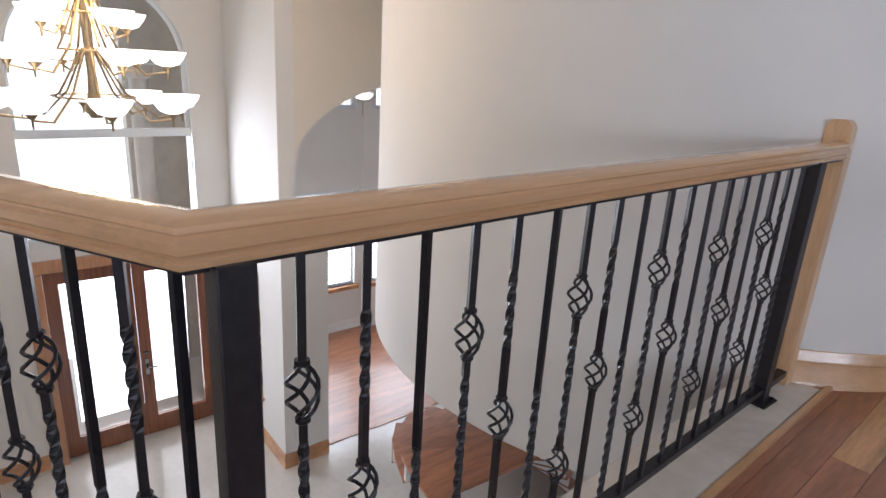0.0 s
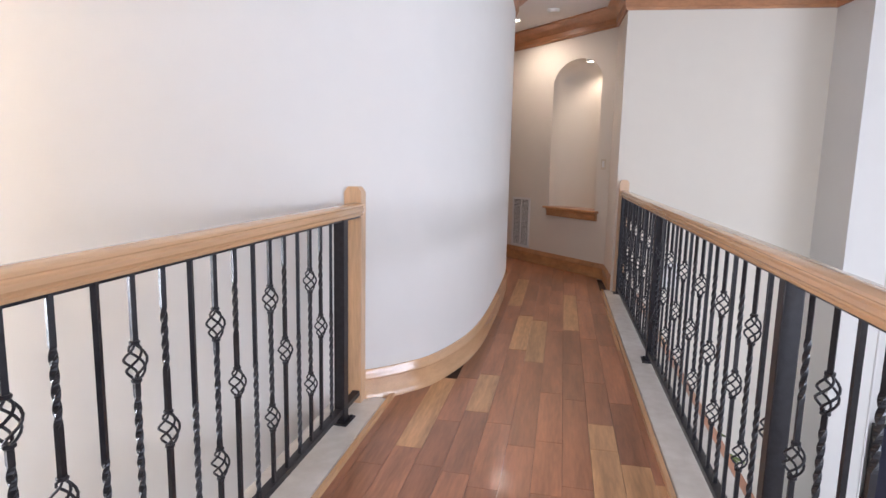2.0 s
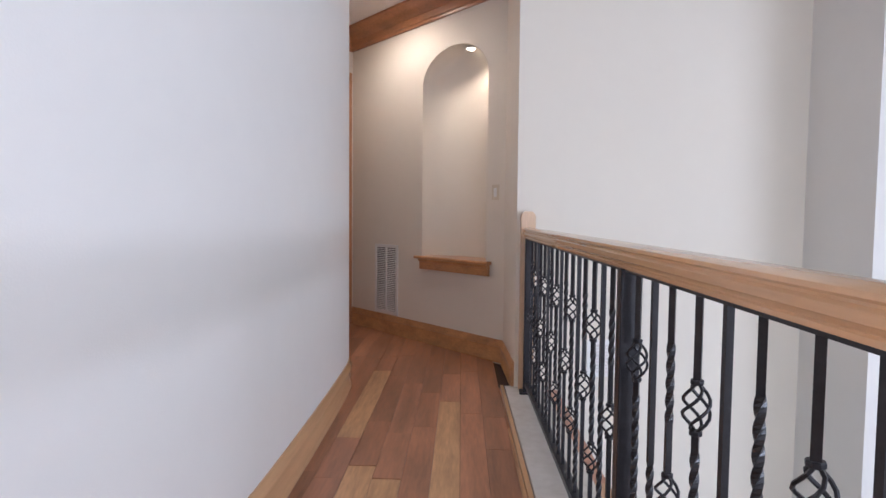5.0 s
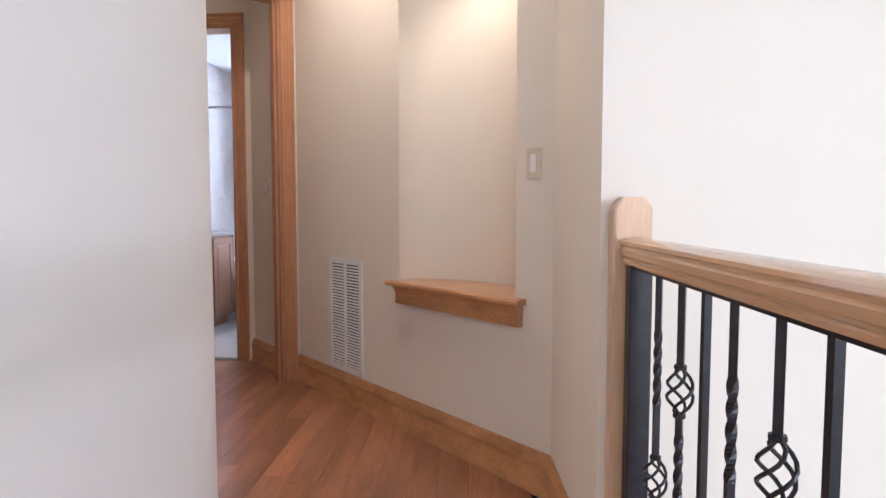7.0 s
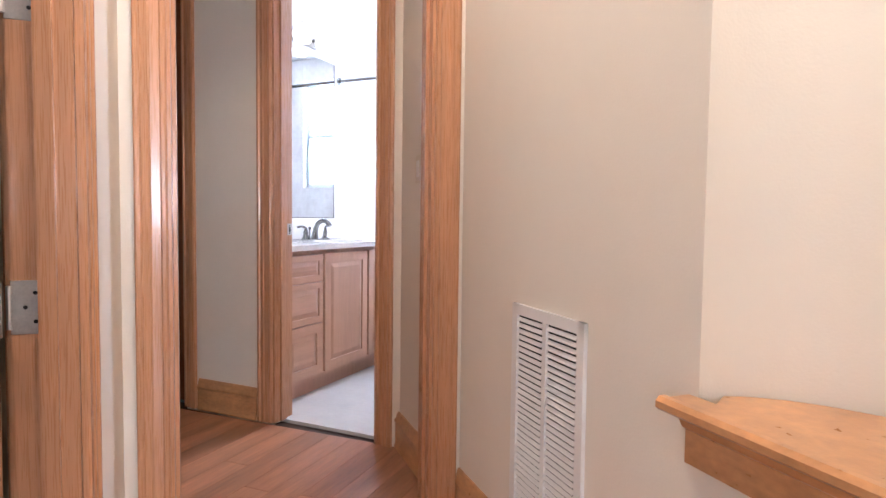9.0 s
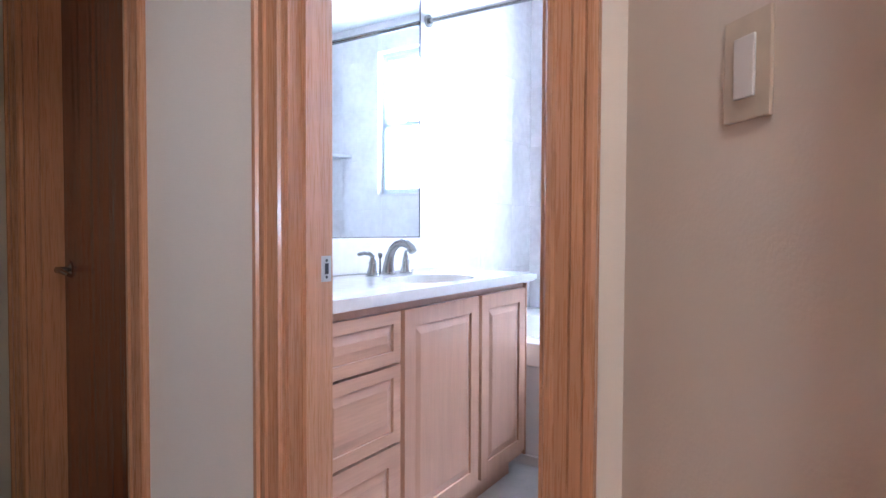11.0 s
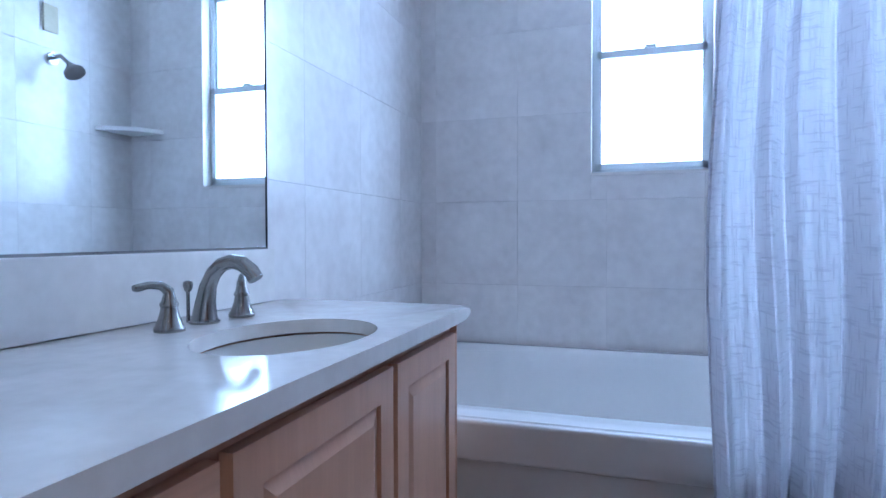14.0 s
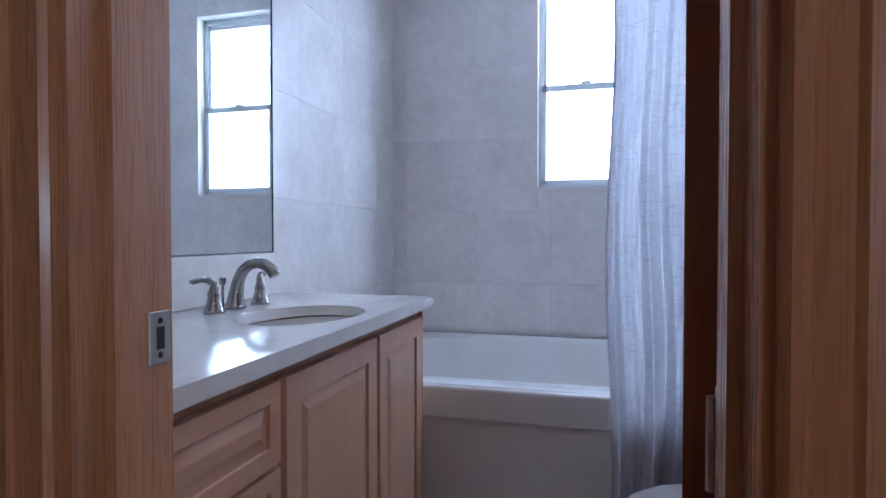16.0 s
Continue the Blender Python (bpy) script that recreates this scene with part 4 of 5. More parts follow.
# great room below the long railing
tv = thing("television", "large dark flat television in the recess", "television")
part("screen", boxed(3.18, 4.4, 5.30, 5.34, -1.75, -1.02, bevel=0.004), SCREEN, tv)
part("bezel", boxed(3.16, 4.42, 5.34, 5.38, -1.77, -1.0, bevel=0.006), DARK, tv)
cab = thing("media_cabinet", "plain dark media cabinet under the television", "cabinet")
part("body", boxed(3.1, 4.5, 5.17, 5.45, LOW, -1.77, bevel=0.01), DOORWOOD, cab)


def leaf_mesh(length, width, bend):
    bm = bmesh.new()
    rows = []
    for i in range(7):
        t = i / 6
        w = width * math.sin(math.pi * min(1, t * 0.93 + 0.05)) ** 0.8
        z = bend * t * t
        rows.append([bm.verts.new((t * length, -w, -z + 0.012)), bm.verts.new((t * length, 0, -z)), bm.verts.new((t * length, w, -z + 0.012))])
    for a, b in zip(rows, rows[1:]):
        bm.faces.new((a[0], a[1], b[1], b[0])), bm.faces.new((a[1], a[2], b[2], b[1]))
    return bm


def plant(name, label, x, y, z, n, length, width, height, seed, pot):
    p = thing(name, label, "plant")
    r = random.Random(seed)
    part("pot", lathe(bmesh.new(), pot, 20, (x, y, z)), CLAY, p, "", True)
    zt = z + pot[-1][1]
    part("stem", tube(bmesh.new(), [(x, y, zt - 0.02), (x + 0.01, y, zt + height * 0.5), (x, y + 0.01, zt + height)], 0.012, 6), LEAF, p)
    o = part("leaf", leaf_mesh(length, width, length * 0.35), LEAF, p, "", True)
    for i in range(n):
        k = o if i == 0 else new("leaf", o.data)
        k.parent = p
        k.matrix_local = Matrix.Translation((x, y, zt + height * r.uniform(0.15, 1.0))) @ Matrix.Rotation(r.uniform(0, 6.28), 4, "Z") @ Matrix.Rotation(radians(r.uniform(-45, 20)), 4, "Y") @ Matrix.Scale(r.uniform(0.7, 1.15), 4)


plant("potted_plant", "leafy green plant in a pot below the railing", 1.55, 4.75, LOW, 110, 0.34, 0.055, 1.75, 3, [(0.16, 0), (0.2, 0.3), (0.21, 0.34)])

# ---- bathroom ----
# vanity: continuous stone top with an oval basin, three drawers, two doors
VXF, VXB, VY0, VY1 = -2.085, -2.655, 8.34, 9.66
OX, OY, OA, OB = -2.275, 9.165, 0.155, 0.215


def outline(n):
    return [(OX + OA * math.cos(2 * math.pi * i / n), OY + OB * math.sin(2 * math.pi * i / n)) for i in range(n)]


top = thing("countertop", "cream stone vanity top with a rounded edge and oval cutout", "countertop")
bm = bmesh.new()
N = 48
x0, x1, y0, y1 = VXB + 0.002, -2.066, VY0, 9.722


def onto_rect(a):
    dx, dy = math.cos(a), math.sin(a)
    k = min(((x1 - OX) if dx > 0 else (x0 - OX)) / dx if abs(dx) > 1e-6 else 9, ((y1 - OY) if dy > 0 else (y0 - OY)) / dy if abs(dy) > 1e-6 else 9)
    return OX + dx * k, OY + dy * k


angs = sorted([2 * math.pi * i / N for i in range(N)] + [math.atan2(b - OY, a - OX) % (2 * math.pi) for a in (x0, x1) for b in (y0, y1)])
inner_top = [bm.verts.new((OX + OA * math.cos(a), OY + OB * math.sin(a), 0.915)) for a in angs]
inner_low = [bm.verts.new((OX + OA * math.cos(a), OY + OB * math.sin(a), 0.885)) for a in angs]
outer_top = [bm.verts.new((*onto_rect(a), 0.915)) for a in angs]
outer_low = [bm.verts.new((*onto_rect(a), 0.881)) for a in angs]
for i in range(len(angs)):
    j = (i + 1) % len(angs)
    for a, b in ((inner_low, inner_top), (inner_top, outer_top), (outer_top, outer_low), (outer_low, inner_low)):
        bm.faces.new((a[i], a[j], b[j], b[i]))
rim = [e for e in bm.edges if all(v in outer_top or v in outer_low for v in e.verts) and abs(e.verts[0].co.z - e.verts[1].co.z) < 1e-6]
bmesh.ops.bevel(bm, geom=rim, offset=0.0155, segments=4, affect="EDGES", profile=0.5)
part("slab", bm, COUNTER, top, "", True)
splash = thing("backsplash", "cream stone backsplash under the mirror", "backsplash")
part("slab", boxed(VXB + 0.001, VXB + 0.016, VY0, 9.655, 0.917, 1.068, bevel=0.002, seg=1), COUNTER, splash)
basin = thing("sink", "oval white undermount basin", "sink")
bm = bmesh.new()
rings = []
for i in range(9):
    t = i / 8
    k = math.cos(t * math.pi / 2) ** 0.5 if t < 1 else 0.05
    k = max(0.12, k) * 1.06
    rings.append([bm.verts.new((OX + (x - OX) * k, OY + (y - OY) * k, 0.879 - 0.13 * math.sin(t * math.pi / 2))) for x, y in outline(32)])
for a, b in zip(rings, rings[1:]):
    for j in range(32):
        bm.faces.new((a[j], a[(j + 1) % 32], b[(j + 1) % 32], b[j]))
bm.faces.new(rings[-1])
part("bowl", bm, PORCELAIN, basin, "", True)
part("drain", lathe(bmesh.new(), [(0.001, 0.004), (0.02, 0.003), (0.022, 0.0)], 16, (OX, OY, 0.751)), NICKEL, basin)

van = thing("vanity_cabinet", "maple vanity cabinet with raised panel doors and drawers", "cabinet")
bm = box(bmesh.new(), VXB + 0.002, VXF - 0.022, VY0, VY1, 0.10, 0.72)
for b in ((VXB + 0.002, VXB + 0.02, VY0, VY1), (VXF - 0.04, VXF - 0.022, VY0, VY1), (VXB + 0.02, VXF - 0.04, VY0, VY0 + 0.018), (VXB + 0.02, VXF - 0.04, VY1 - 0.018, VY1)):
    box(bm, *b, 0.72, 0.878)
part("body", bm, CABINET, van)
part("toe_kick", boxed(VXB + 0.002, VXF - 0.08, VY0, VY1 - 0.01, 0.0, 0.10), CABINET, van)
part("end_panel", boxed(VXF - 0.45, VXF - 0.004, VY1, VY1 + 0.006, 0.10, 0.872), CABINET, van)


def raised(name, y0, y1, z0, z1, material, parent):
    """Cabinet front with a frame and a bevelled raised panel."""
    fr = 0.058 if z1 - z0 > 0.3 else 0.036
    door = part(name, boxed(VXF - 0.02, VXF - 0.008, y0, y1, z0, z1), material, parent)
    bm = bmesh.new()
    for b in ((y0, y0 + fr, z0, z1), (y1 - fr, y1, z0, z1), (y0 + fr, y1 - fr, z0, z0 + fr), (y0 + fr, y1 - fr, z1 - fr, z1)):
        box(bm, VXF - 0.008, VXF, *b)
    part("frame", bm, material, door)
    bm = bmesh.new()
    a, c = fr + 0.003, fr + 0.03
    hexa(bm, [(VXF - 0.008, y0 + a, z0 + a), (VXF - 0.008, y1 - a, z0 + a), (VXF - 0.008, y1 - a, z1 - a), (VXF - 0.008, y0 + a, z1 - a), (VXF - 0.001, y0 + c, z0 + c), (VXF - 0.001, y1 - c, z0 + c), (VXF - 0.001, y1 - c, z1 - c), (VXF - 0.001, y0 + c, z1 - c)])
    part("raised_panel", bm, material, door)


for z0, z1 in ((0.695, 0.852), (0.447, 0.686), (0.13, 0.438)):
    raised("drawer", 8.36, 8.722, z0, z1, CABINET_H, van)
raised("door", 8.745, 9.222, 0.13, 0.852, CABINET, van)
raised("door", 9.245, 9.64, 0.13, 0.852, CABINET, van)

mir = thing("mirror", "large frameless wall mirror above the vanity", "mirror")
part("glass", boxed(VXB + 0.002, VXB + 0.008, 8.345, 9.624, 1.074, 2.25), MIRROR, mir)
part("edge_strip", boxed(VXB + 0.001, VXB + 0.010, 9.6245, 9.629, 1.07, 2.25), DARK, mir, "dark mirror edge")
part("edge_channel", boxed(VXB + 0.001, VXB + 0.011, 8.345, 9.627, 1.068, 1.074), NICKEL, mir)
vl = thing("vanity_light", "nickel vanity light with glass globes above the mirror", "wall light")
part("bar", boxed(VXB + 0.001, VXB + 0.03, 8.75, 9.45, 2.30, 2.37, bevel=0.008), NICKEL, vl)
for y in (8.85, 9.1, 9.35):
    g = part("globe", lathe(bmesh.new(), [(0.03, 0.06), (0.06, 0.03), (0.07, -0.01), (0.055, -0.06), (0.05, -0.062)], 18, (VXB + 0.12, y, 2.33), False), GLOBE, vl, "glass globe", True)
    part("arm", tube(bmesh.new(), [(VXB + 0.02, y, 2.34), (VXB + 0.12, y, 2.40), (VXB + 0.12, y, 2.38)], 0.01, 6), NICKEL, vl)

fau = thing("faucet", "brushed nickel arched faucet on the vanity top", "faucet", at=pose(-2.533, 9.232, 0.9155))
part("spout", tube(bmesh.new(), [(0, 0, 0), (0.0, 0, 0.012), (0.003, 0, 0.045), (0.010, 0, 0.08), (0.024, 0, 0.108), (0.045, 0, 0.127), (0.072, 0, 0.135), (0.098, 0, 0.130), (0.120, 0, 0.115), (0.132, 0, 0.098)], [0.031, 0.027, 0.0215, 0.018, 0.0165, 0.016, 0.016, 0.0165, 0.017, 0.0165], 16), NICKEL, fau, "", True)
part("flange", lathe(bmesh.new(), [(0.032, 0), (0.033, 0.005), (0.028, 0.009)], 20), NICKEL, fau, "", True)
part("pop_up_knob", lathe(bmesh.new(), [(0.004, 0.0), (0.004, 0.066), (0.008, 0.07), (0.011, 0.082), (0.009, 0.090), (0.001, 0.092)], 12, (-0.040, -0.004, 0)), NICKEL, fau, "", True)
for dy, sgn in ((-0.115, -1), (0.112, 1)):
    h = part("handle", lathe(bmesh.new(), [(0.029, 0), (0.030, 0.006), (0.026, 0.012), (0.019, 0.032), (0.0155, 0.048), (0.018, 0.051), (0.0175, 0.056), (0.0145, 0.060), (0.012, 0.070), (0.008, 0.078)], 18, (0.012, dy, 0)), NICKEL, fau, "", True)
    part("lever", tube(bmesh.new(), [(0.012, dy, 0.066), (0.011, dy, 0.080), (0.004, dy + sgn * 0.014, 0.092), (-0.004, dy + sgn * 0.036, 0.094), (-0.010, dy + sgn * 0.056, 0.090), (-0.012, dy + sgn * 0.064, 0.090)], [0.012, 0.0105, 0.009, 0.0075, 0.008, 0.006], 10), NICKEL, h, "", True)

# tub with a raised apron and a bowed inner rim
tub = thing("bathtub", "white alcove bathtub with an apron front", "bathtub")
TX0, TX1, TY0, TY1, TZ = -2.652, -0.802, 9.775, 10.94, 0.59
bm = bmesh.new()
NT = 44


def tub_ring(inset, z, power, front):
    cx, cy = (TX0 + TX1) / 2, (TY0 + TY1) / 2 + front / 2
    ax, ay = (TX1 - TX0) / 2 - inset, (TY1 - TY0) / 2 - inset - front / 2
    out = []
    for i in range(NT):
        a = 2 * math.pi * i / NT
        c, s = math.cos(a), math.sin(a)
        out.append(bm.verts.new((cx + ax * math.copysign(abs(c) ** (2 / power), c), cy + ay * math.copysign(abs(s) ** (2 / power), s), z)))
    return out


stack = [tub_ring(0.0, TZ - 0.05, 40, 0), tub_ring(0.0, TZ - 0.01, 40, 0), tub_ring(0.012, TZ, 30, 0), tub_ring(0.06, TZ + 0.002, 5, 0.04), tub_ring(0.085, TZ - 0.02, 4, 0.05), tub_ring(0.16, 0.3, 3.5, 0.06), tub_ring(0.25, 0.18, 3, 0.06), tub_ring(0.5, 0.16, 2.5, 0.0)]
for a, b in zip(stack, stack[1:]):
    for j in range(NT):
        bm.faces.new((a[j], a[(j + 1) % NT], b[(j + 1) % NT], b[j]))
bm.faces.new(stack[-1])
part("basin", bm, PORCELAIN, tub, "", True)
part("rim_front", boxed(TX0, TX1, TY0 - 0.012, TY0 + 0.03, 0.47, TZ - 0.004, bevel=0.012, seg=3), PORCELAIN, tub, "", True)
part("apron", boxed(TX0, TX1, TY0 + 0.012, TY0 + 0.04, 0.03, 0.485), PORCELAIN, tub)
part("apron_base", boxed(TX0, TX1, TY0, TY0 + 0.03, 0.003, 0.05, bevel=0.006), PORCELAIN, tub)

# bathroom window
bw = thing("window_2", "white vinyl single hung bathroom window, glass overexposed", "window", kind="structure")
WX0, WX1, WZ0, WZ1 = -1.83, -1.315, 1.39, 2.52
bm = bmesh.new()
for b in ((WX0, WX0 + 0.025, WZ0, WZ1), (WX1 - 0.025, WX1, WZ0, WZ1), (WX0, WX1, WZ0, WZ0 + 0.02), (WX0, WX1, WZ1 - 0.03, WZ1)):
    box(bm, b[0], b[1], 11.02, 11.08, b[2], b[3])
part("frame", bm, VINYL, bw)
for nm, z0, z1, yy in (("lower_sash", WZ0 + 0.02, 1.955, 11.005), ("upper_sash", 1.93, WZ1 - 0.03, 11.03)):
    bm = bmesh.new()
    for b in ((WX0 + 0.02, WX0 + 0.042, z0, z1), (WX1 - 0.042, WX1 - 0.02, z0, z1), (WX0 + 0.02, WX1 - 0.02, z0, z0 + 0.028), (WX0 + 0.02, WX1 - 0.02, z1 - 0.034, z1)):
        box(bm, b[0], b[1], yy, yy + 0.024, b[2], b[3])
    sash = part(nm, bm, VINYL, bw)
    g = part("pane", boxed(WX0 + 0.04, WX1 - 0.04, yy + 0.01, yy + 0.014, z0 + 0.02, z1 - 0.02), GLASS, sash)
    g.visible_shadow = False
part("latch", boxed(-1.6, -1.55, 10.995, 11.02, 1.953, 1.968, bevel=0.004), VINYL, bw)
part("sill", boxed(WX0 - 0.004, WX1 + 0.004, 10.945, 11.02, WZ0 - 0.012, WZ0 + 0.003, bevel=0.003), COUNTER, bw)
structure("backdrop_bath", boxed(-3.2, 0.4, 11.5, 11.52, 0.4, 3.4), DAYLIGHT_BATH, "bright overexposed daylight outside the bathroom window", "backdrop")

# shower curtain, rod, rings
rod = thing("curtain_rod", "nickel shower curtain rod across the tub", "curtain rod")
part("bar", tube(bmesh.new(), [(-2.65, 9.70, 2.14), (-0.80, 9.70, 2.14)], 0.0125, 12), NICKEL, rod, "", True)
for x in (-2.652, -0.802):
    part("flange", tube(bmesh.new(), [(x - 0.002, 9.70, 2.14), (x + 0.012, 9.70, 2.14)], 0.03, 14), NICKEL, rod)
cur = thing("shower_curtain", "pleated white slub weave curtain gathered along the tub", "shower curtain")
bm = bmesh.new()
cols, levels = 150, 26
grid = []
rc = random.Random(9)
ph = [rc.uniform(0, 6.28) for _ in range(4)]
for j in range(levels + 1):
    t = j / levels
    row = []
    for i in range(cols + 1):
        u = i / cols
        x = -1.466 + 0.62 * u + 0.012 * math.sin(9 * t + 5 * u)
        amp = 0.016 + 0.026 * t
        y = 9.695 + amp * (math.sin(2 * math.pi * 6.5 * u + ph[0] + 0.5 * t) + 0.45 * math.sin(2 * math.pi * 11 * u + ph[1] + 0.9 * t) + 0.25 * math.sin(2 * math.pi * 19 * u + ph[2])) - 0.02 * t
        row.append(bm.verts.new((x, y, 2.10 - t * 1.98)))
    grid.append(row)
for a, b in zip(grid, grid[1:]):
    for i in range(cols):
        bm.faces.new((a[i], a[i + 1], b[i + 1], b[i]))
part("cloth", bm, CLOTH, cur, "", True)
part("side_hem", tube(bmesh.new(), [(-1.466 + 0.012 * math.sin(9 * j / 12), 9.69, 2.1 - 1.98 * j / 12) for j in range(13)], 0.004, 5), CLOTH, cur, "stitched side hem")
for i in range(9):
    x = -1.47 + i * 0.075
    part("ring", tube(bmesh.new(), [(x, 9.70 + 0.02 * math.cos(a * math.pi / 6), 2.125 + 0.03 * math.sin(a * math.pi / 6)) for a in range(13)], 0.002, 5), NICKEL, cur)

sh = thing("shower", "nickel shower spray on a bent wall arm", "shower")
part("arm", tube(bmesh.new(), [(-0.80, 10.45, 2.02), (-0.86, 10.45, 2.03), (-0.92, 10.45, 1.98)], 0.011, 8), NICKEL, sh, "", True)
hh = part("head", lathe(bmesh.new(), [(0.015, 0.05), (0.025, 0.03), (0.05, 0.0), (0.05, -0.012), (0.001, -0.012)], 20), NICKEL, sh, "", True)
hh.matrix_local = pose(-0.95, 10.45, 1.94, 0, 35, 0)
part("flange", tube(bmesh.new(), [(-0.802, 10.45, 2.02), (-0.812, 10.45, 2.02)], 0.032, 14), NICKEL, sh)
tw = thing("tile_accent", "small beige wall plate above the shower head", "wall plate")
part("plate", boxed(-0.815, -0.803, 10.40, 10.48, 2.15, 2.29, bevel=0.003), mat("beige_plate", (0.5, 0.44, 0.3), 0.4), tw)
cs2 = thing("corner_shelf", "white corner shelf in the shower", "shelf")
part("board", prism(bmesh.new(), [(-0.802, 10.948), (-0.802, 10.70), (-0.86, 10.72), (-0.98, 10.80), (-1.03, 10.90), (-1.04, 10.948)], 1.70, 1.722), PORCELAIN, cs2)

toi = thing("toilet", "white toilet with closed lid beside the tub", "toilet")
ty = 9.3
bm = bmesh.new()
prof = []
for z, ax, ay, cx in ((0.004, 0.2, 0.11, -1.12), (0.1, 0.19, 0.1, -1.12), (0.25, 0.22, 0.14, -1.16), (0.37, 0.25, 0.185, -1.19), (0.395, 0.25, 0.185, -1.19)):
    prof.append([bm.verts.new((cx + ax * math.cos(2 * math.pi * i / 28), ty + ay * math.sin(2 * math.pi * i / 28), z)) for i in range(28)])
for a, b in zip(prof, prof[1:]):
    for j in range(28):
        bm.faces.new((a[j], a[(j + 1) % 28], b[(j + 1) % 28], b[j]))
bm.faces.new(prof[0][::-1]), bm.faces.new(prof[-1])
part("bowl", bm, PORCELAIN, toi, "", True)
bm = prism(bmesh.new(), [(-1.19 + 0.255 * math.cos(2 * math.pi * i / 32), ty + 0.19 * math.sin(2 * math.pi * i / 32)) for i in range(32)], 0.397, 0.43)
bmesh.ops.bevel(bm, geom=[e for e in bm.edges if e.verts[0].co.z > 0.42 and e.verts[1].co.z > 0.42], offset=0.01, segments=3, affect="EDGES")
part("lid", bm, PORCELAIN, toi, "", True)
part("tank", boxed(-1.0, -0.81, ty - 0.22, ty + 0.22, 0.40, 0.67, bevel=0.02, seg=3), PORCELAIN, toi, "", True)
part("tank_lid", boxed(-1.01, -0.805, ty - 0.235, ty + 0.235, 0.672, 0.705, bevel=0.01, seg=3), PORCELAIN, toi, "", True)

plant("counter_plant", "small broad-leaved plant on the vanity top", -2.44, 8.525, 0.9155, 18, 0.09, 0.04, 0.33, 5, [(0.045, 0), (0.055, 0.08), (0.058, 0.1)])

# four blue-green leaf-shaped blades added to the counter plant
blue = mat("blue_green_blade", (0.03, 0.20, 0.36), 0.35, vary=0.2, scale=14)
pot_plant = bpy.data.objects["counter_plant"]
for i, (turn, tip, h) in enumerate(((20, 25, 0.19), (70, 35, 0.13), (-30, 30, 0.15), (110, 20, 0.10))):
    o = part("leaf", leaf_mesh(0.10, 0.022, 0.03), blue, pot_plant, "blue-green leaf-shaped blade", True)
    o.matrix_local = Matrix.Translation((-2.44, 8.525, 0.9155 + 0.1 + h)) @ Matrix.Rotation(radians(turn), 4, "Z") @ Matrix.Rotation(radians(tip), 4, "Y")

# ---- pieces: wall tiles and floor planks ----
def tile_object(cache, parent, w, h, m):
    key = (round(w, 3), round(h, 3))
    if key not in cache:
        o = part("tile", boxed(0.0004, w - 0.0004, -0.0105, 0.0, 0.0004, h - 0.0004), BATH_TILE, parent)
        cache[key] = o.data
    else:
        o = new("tile", cache[key])
        o.parent = parent
    o.matrix_local = m


def cuts(a, b, first, step, extra=()):
    v = [a, b] + [e for e in extra if a < e < b]
    k = first
    while k < b - 0.02:
        if k > a + 0.02 and all(abs(k - e) > 0.03 for e in v):
            v.append(k)
        k += step
    return sorted(v)


cache = {}
north = bpy.data.objects["wall_bath_north"]
zc = cuts(0.0, 2.75, 0.07, 0.4)
xc = cuts(-2.655, -0.8, -2.58, 0.41)
for i, (za, zb) in enumerate(zip(zc, zc[1:])):
    for xa, xb in zip(xc, xc[1:]):
        if xb <= WX0 + 0.01 or xa >= WX1 - 0.01 or zb <= WZ0 or za >= WZ1:
            tile_object(cache, north, xb - xa, zb - za, pose(xa, 10.961, za))
        else:
            for ua, ub, va, vb in ((xa, min(xb, WX0), za, zb), (max(xa, WX1), xb, za, zb), (max(xa, WX0), min(xb, WX1), za, min(zb, WZ0)), (max(xa, WX0), min(xb, WX1), max(za, WZ1), zb)):
                if ub - ua > 0.01 and vb - va > 0.01:
                    tile_object(cache, north, ub - ua, vb - va, pose(ua, 10.961, va))
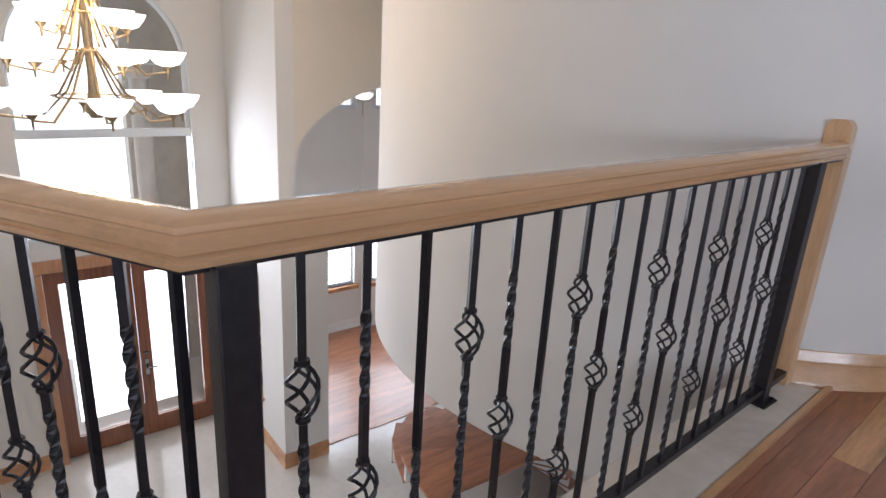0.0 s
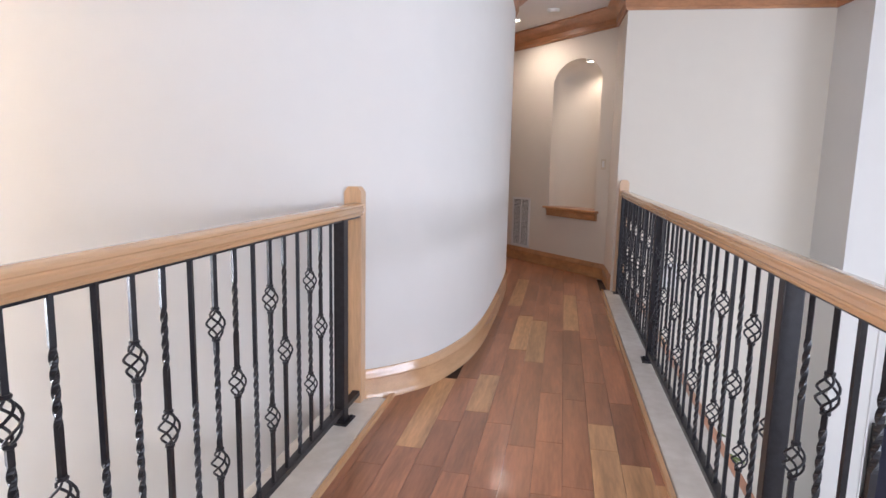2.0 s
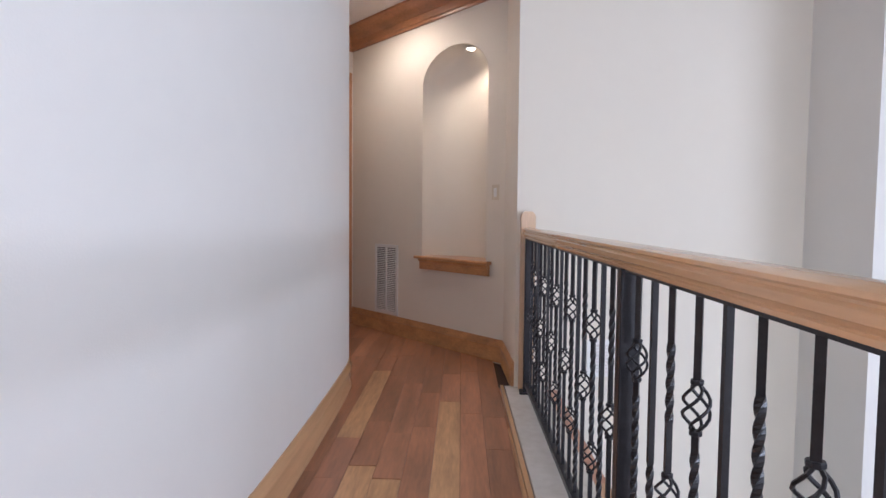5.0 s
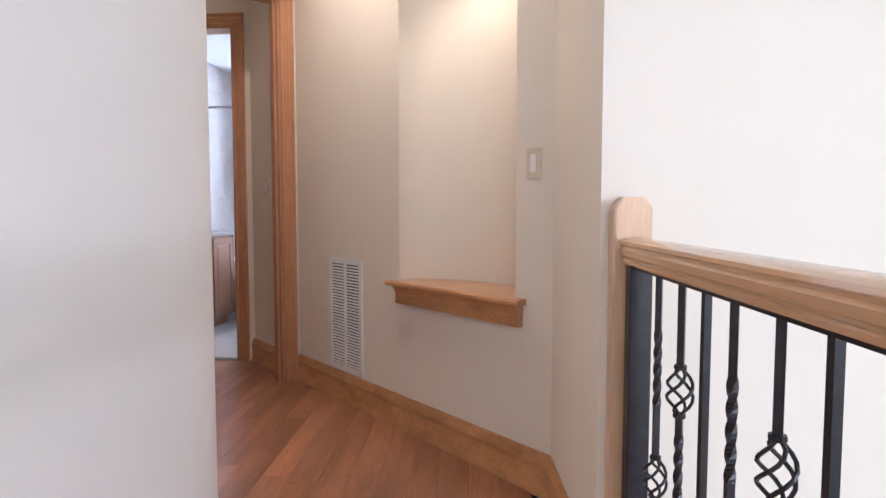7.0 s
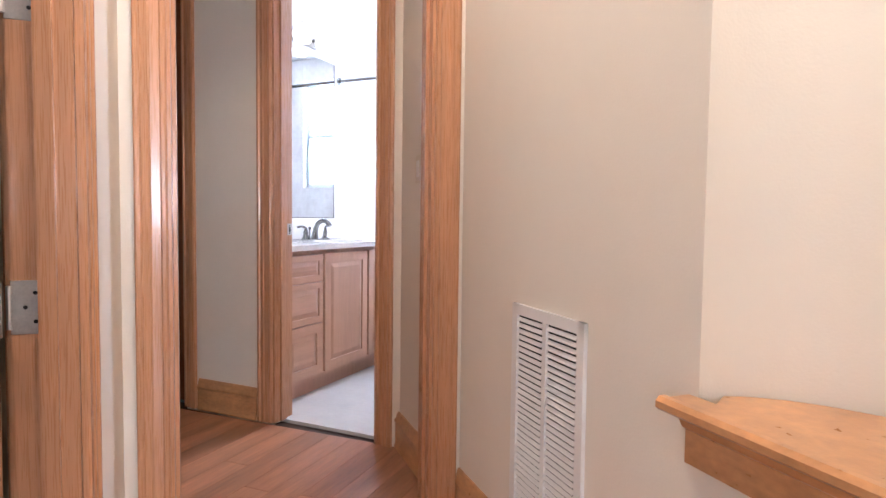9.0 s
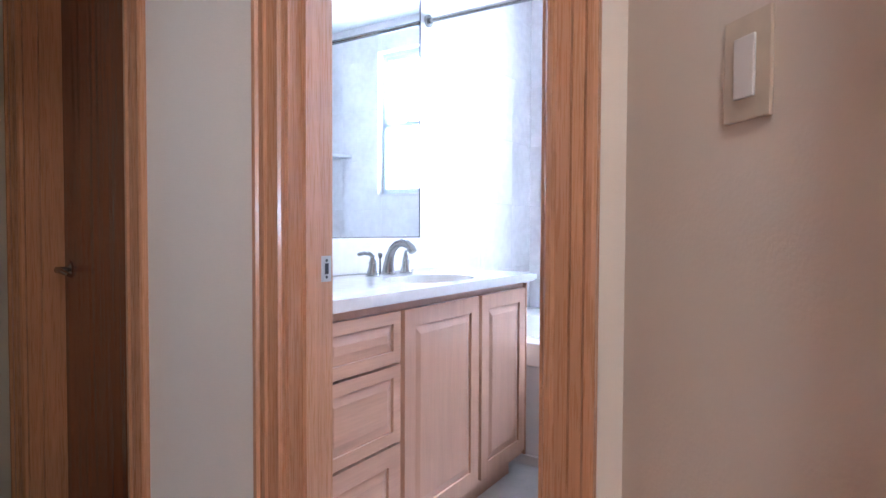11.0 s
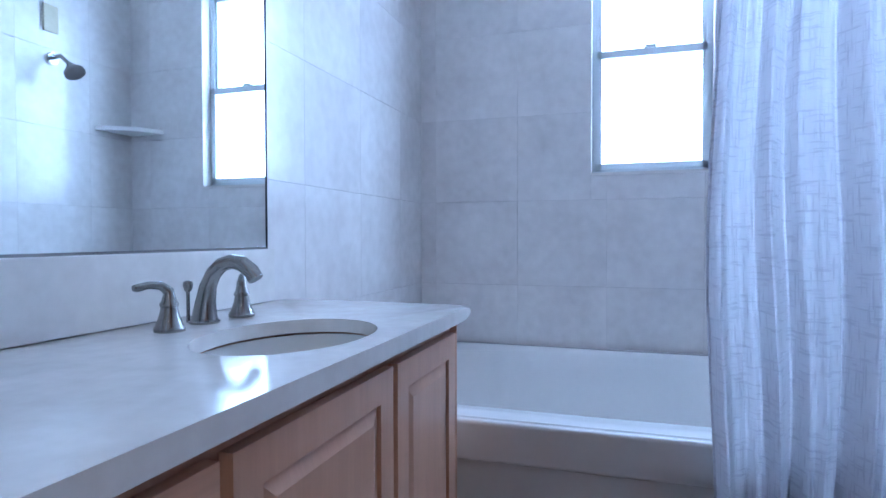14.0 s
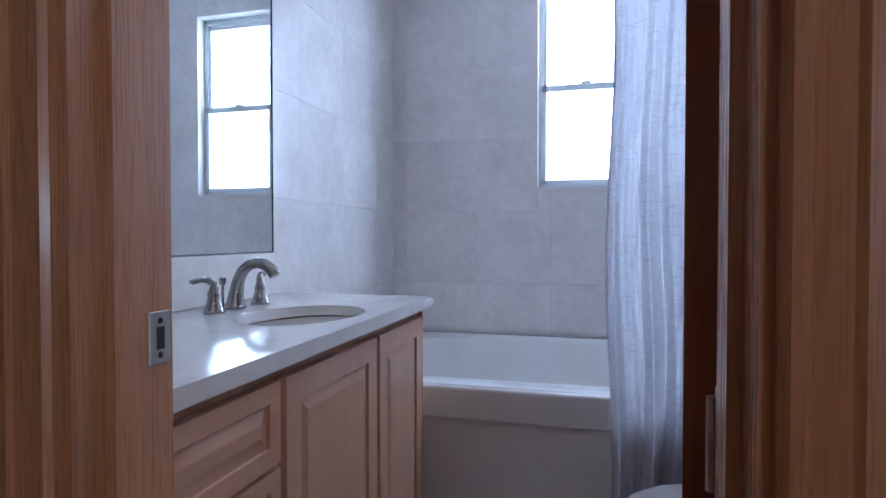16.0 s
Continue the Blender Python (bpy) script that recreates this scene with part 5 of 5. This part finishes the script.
for nm, xx, yaw in (("wall_bath_west", -2.666, 90), ("wall_bath_east", -0.789, -90)):
    host = bpy.data.objects[nm]
    yc = cuts(8.34, 10.95, 8.62, 0.41)
    for za, zb in zip(zc, zc[1:]):
        for ya, yb in zip(yc, yc[1:]):
            tile_object(cache, host, yb - ya, zb - za, pose(xx, ya if yaw > 0 else yb, za, 0, 0, yaw))

planks = bpy.data.objects["floor"]
pr = random.Random(21)
meshes = {}
WIDTH = 0.1233


SKEW = -0.042
bay = Matrix.Translation((0.143, 4.0, 0)) @ Matrix.Rotation(math.atan(-SKEW), 4, "Z")


def lay(x, ya, yb, pale):
    length = round(yb - ya, 2)
    if length < 0.04:
        return
    key = (length, pale)
    if key not in meshes:
        o = part("plank", boxed(0.0008, WIDTH - 0.0008, 0.0008, length - 0.0008, -0.0155, 0), PLANK_LIGHT if pale else PLANK, planks)
        meshes[key] = o.data
    else:
        o = new("plank", meshes[key])
        o.parent = planks
    o.matrix_local = bay @ pose(x, ya - 4.0, 0)


# board rows across the hall, with the paler boards by row and start
PALE = {(-1, 3.405): 4.35, (0, 3.17): 4.225, (2, 3.99): 5.27, (4, 1.30): 1.94, (5, 0.95): 1.80, (-2, 2.32): 2.87, (3, 2.05): 2.32, (1, 0.40): 1.02}
for k in range(-22, 8):
    x = k * WIDTH
    here = 0.143 + x
    if here > -0.6:
        ya, yb = -3.1, min(8.24, 7.1 - here)
        if here > 0.66:
            yb = 5.56
        if here < -0.35:
            yb = 2.75
    else:
        ya, yb = 5.3, min(8.24, 7.12 - here)
    spans = [(ya, yb)] if here > -0.6 else [(5.3, yb)]
    if -0.6 < here < -0.35:
        spans.append((5.3, min(8.24, 7.12 - here)))
    for sa, sb in spans:
        marks = [sa]
        fixed = [(a, b) for (row, a), b in PALE.items() if row == k and sa < a and b < sb]
        for a, b in fixed + [(sb, sb)]:
            y = marks[-1] + pr.uniform(0.35, 0.9)
            while y < a - 0.3:
                marks.append(round(y, 2))
                y += pr.choice((0.45, 0.6, 0.75, 0.9, 1.05, 1.27))
            marks += [a, b] if b > a else [sb]
        for a, b in zip(marks, marks[1:]):
            lay(x, a, b, (k, a) in PALE or (b - a > 0.3 and pr.random() < 0.05))
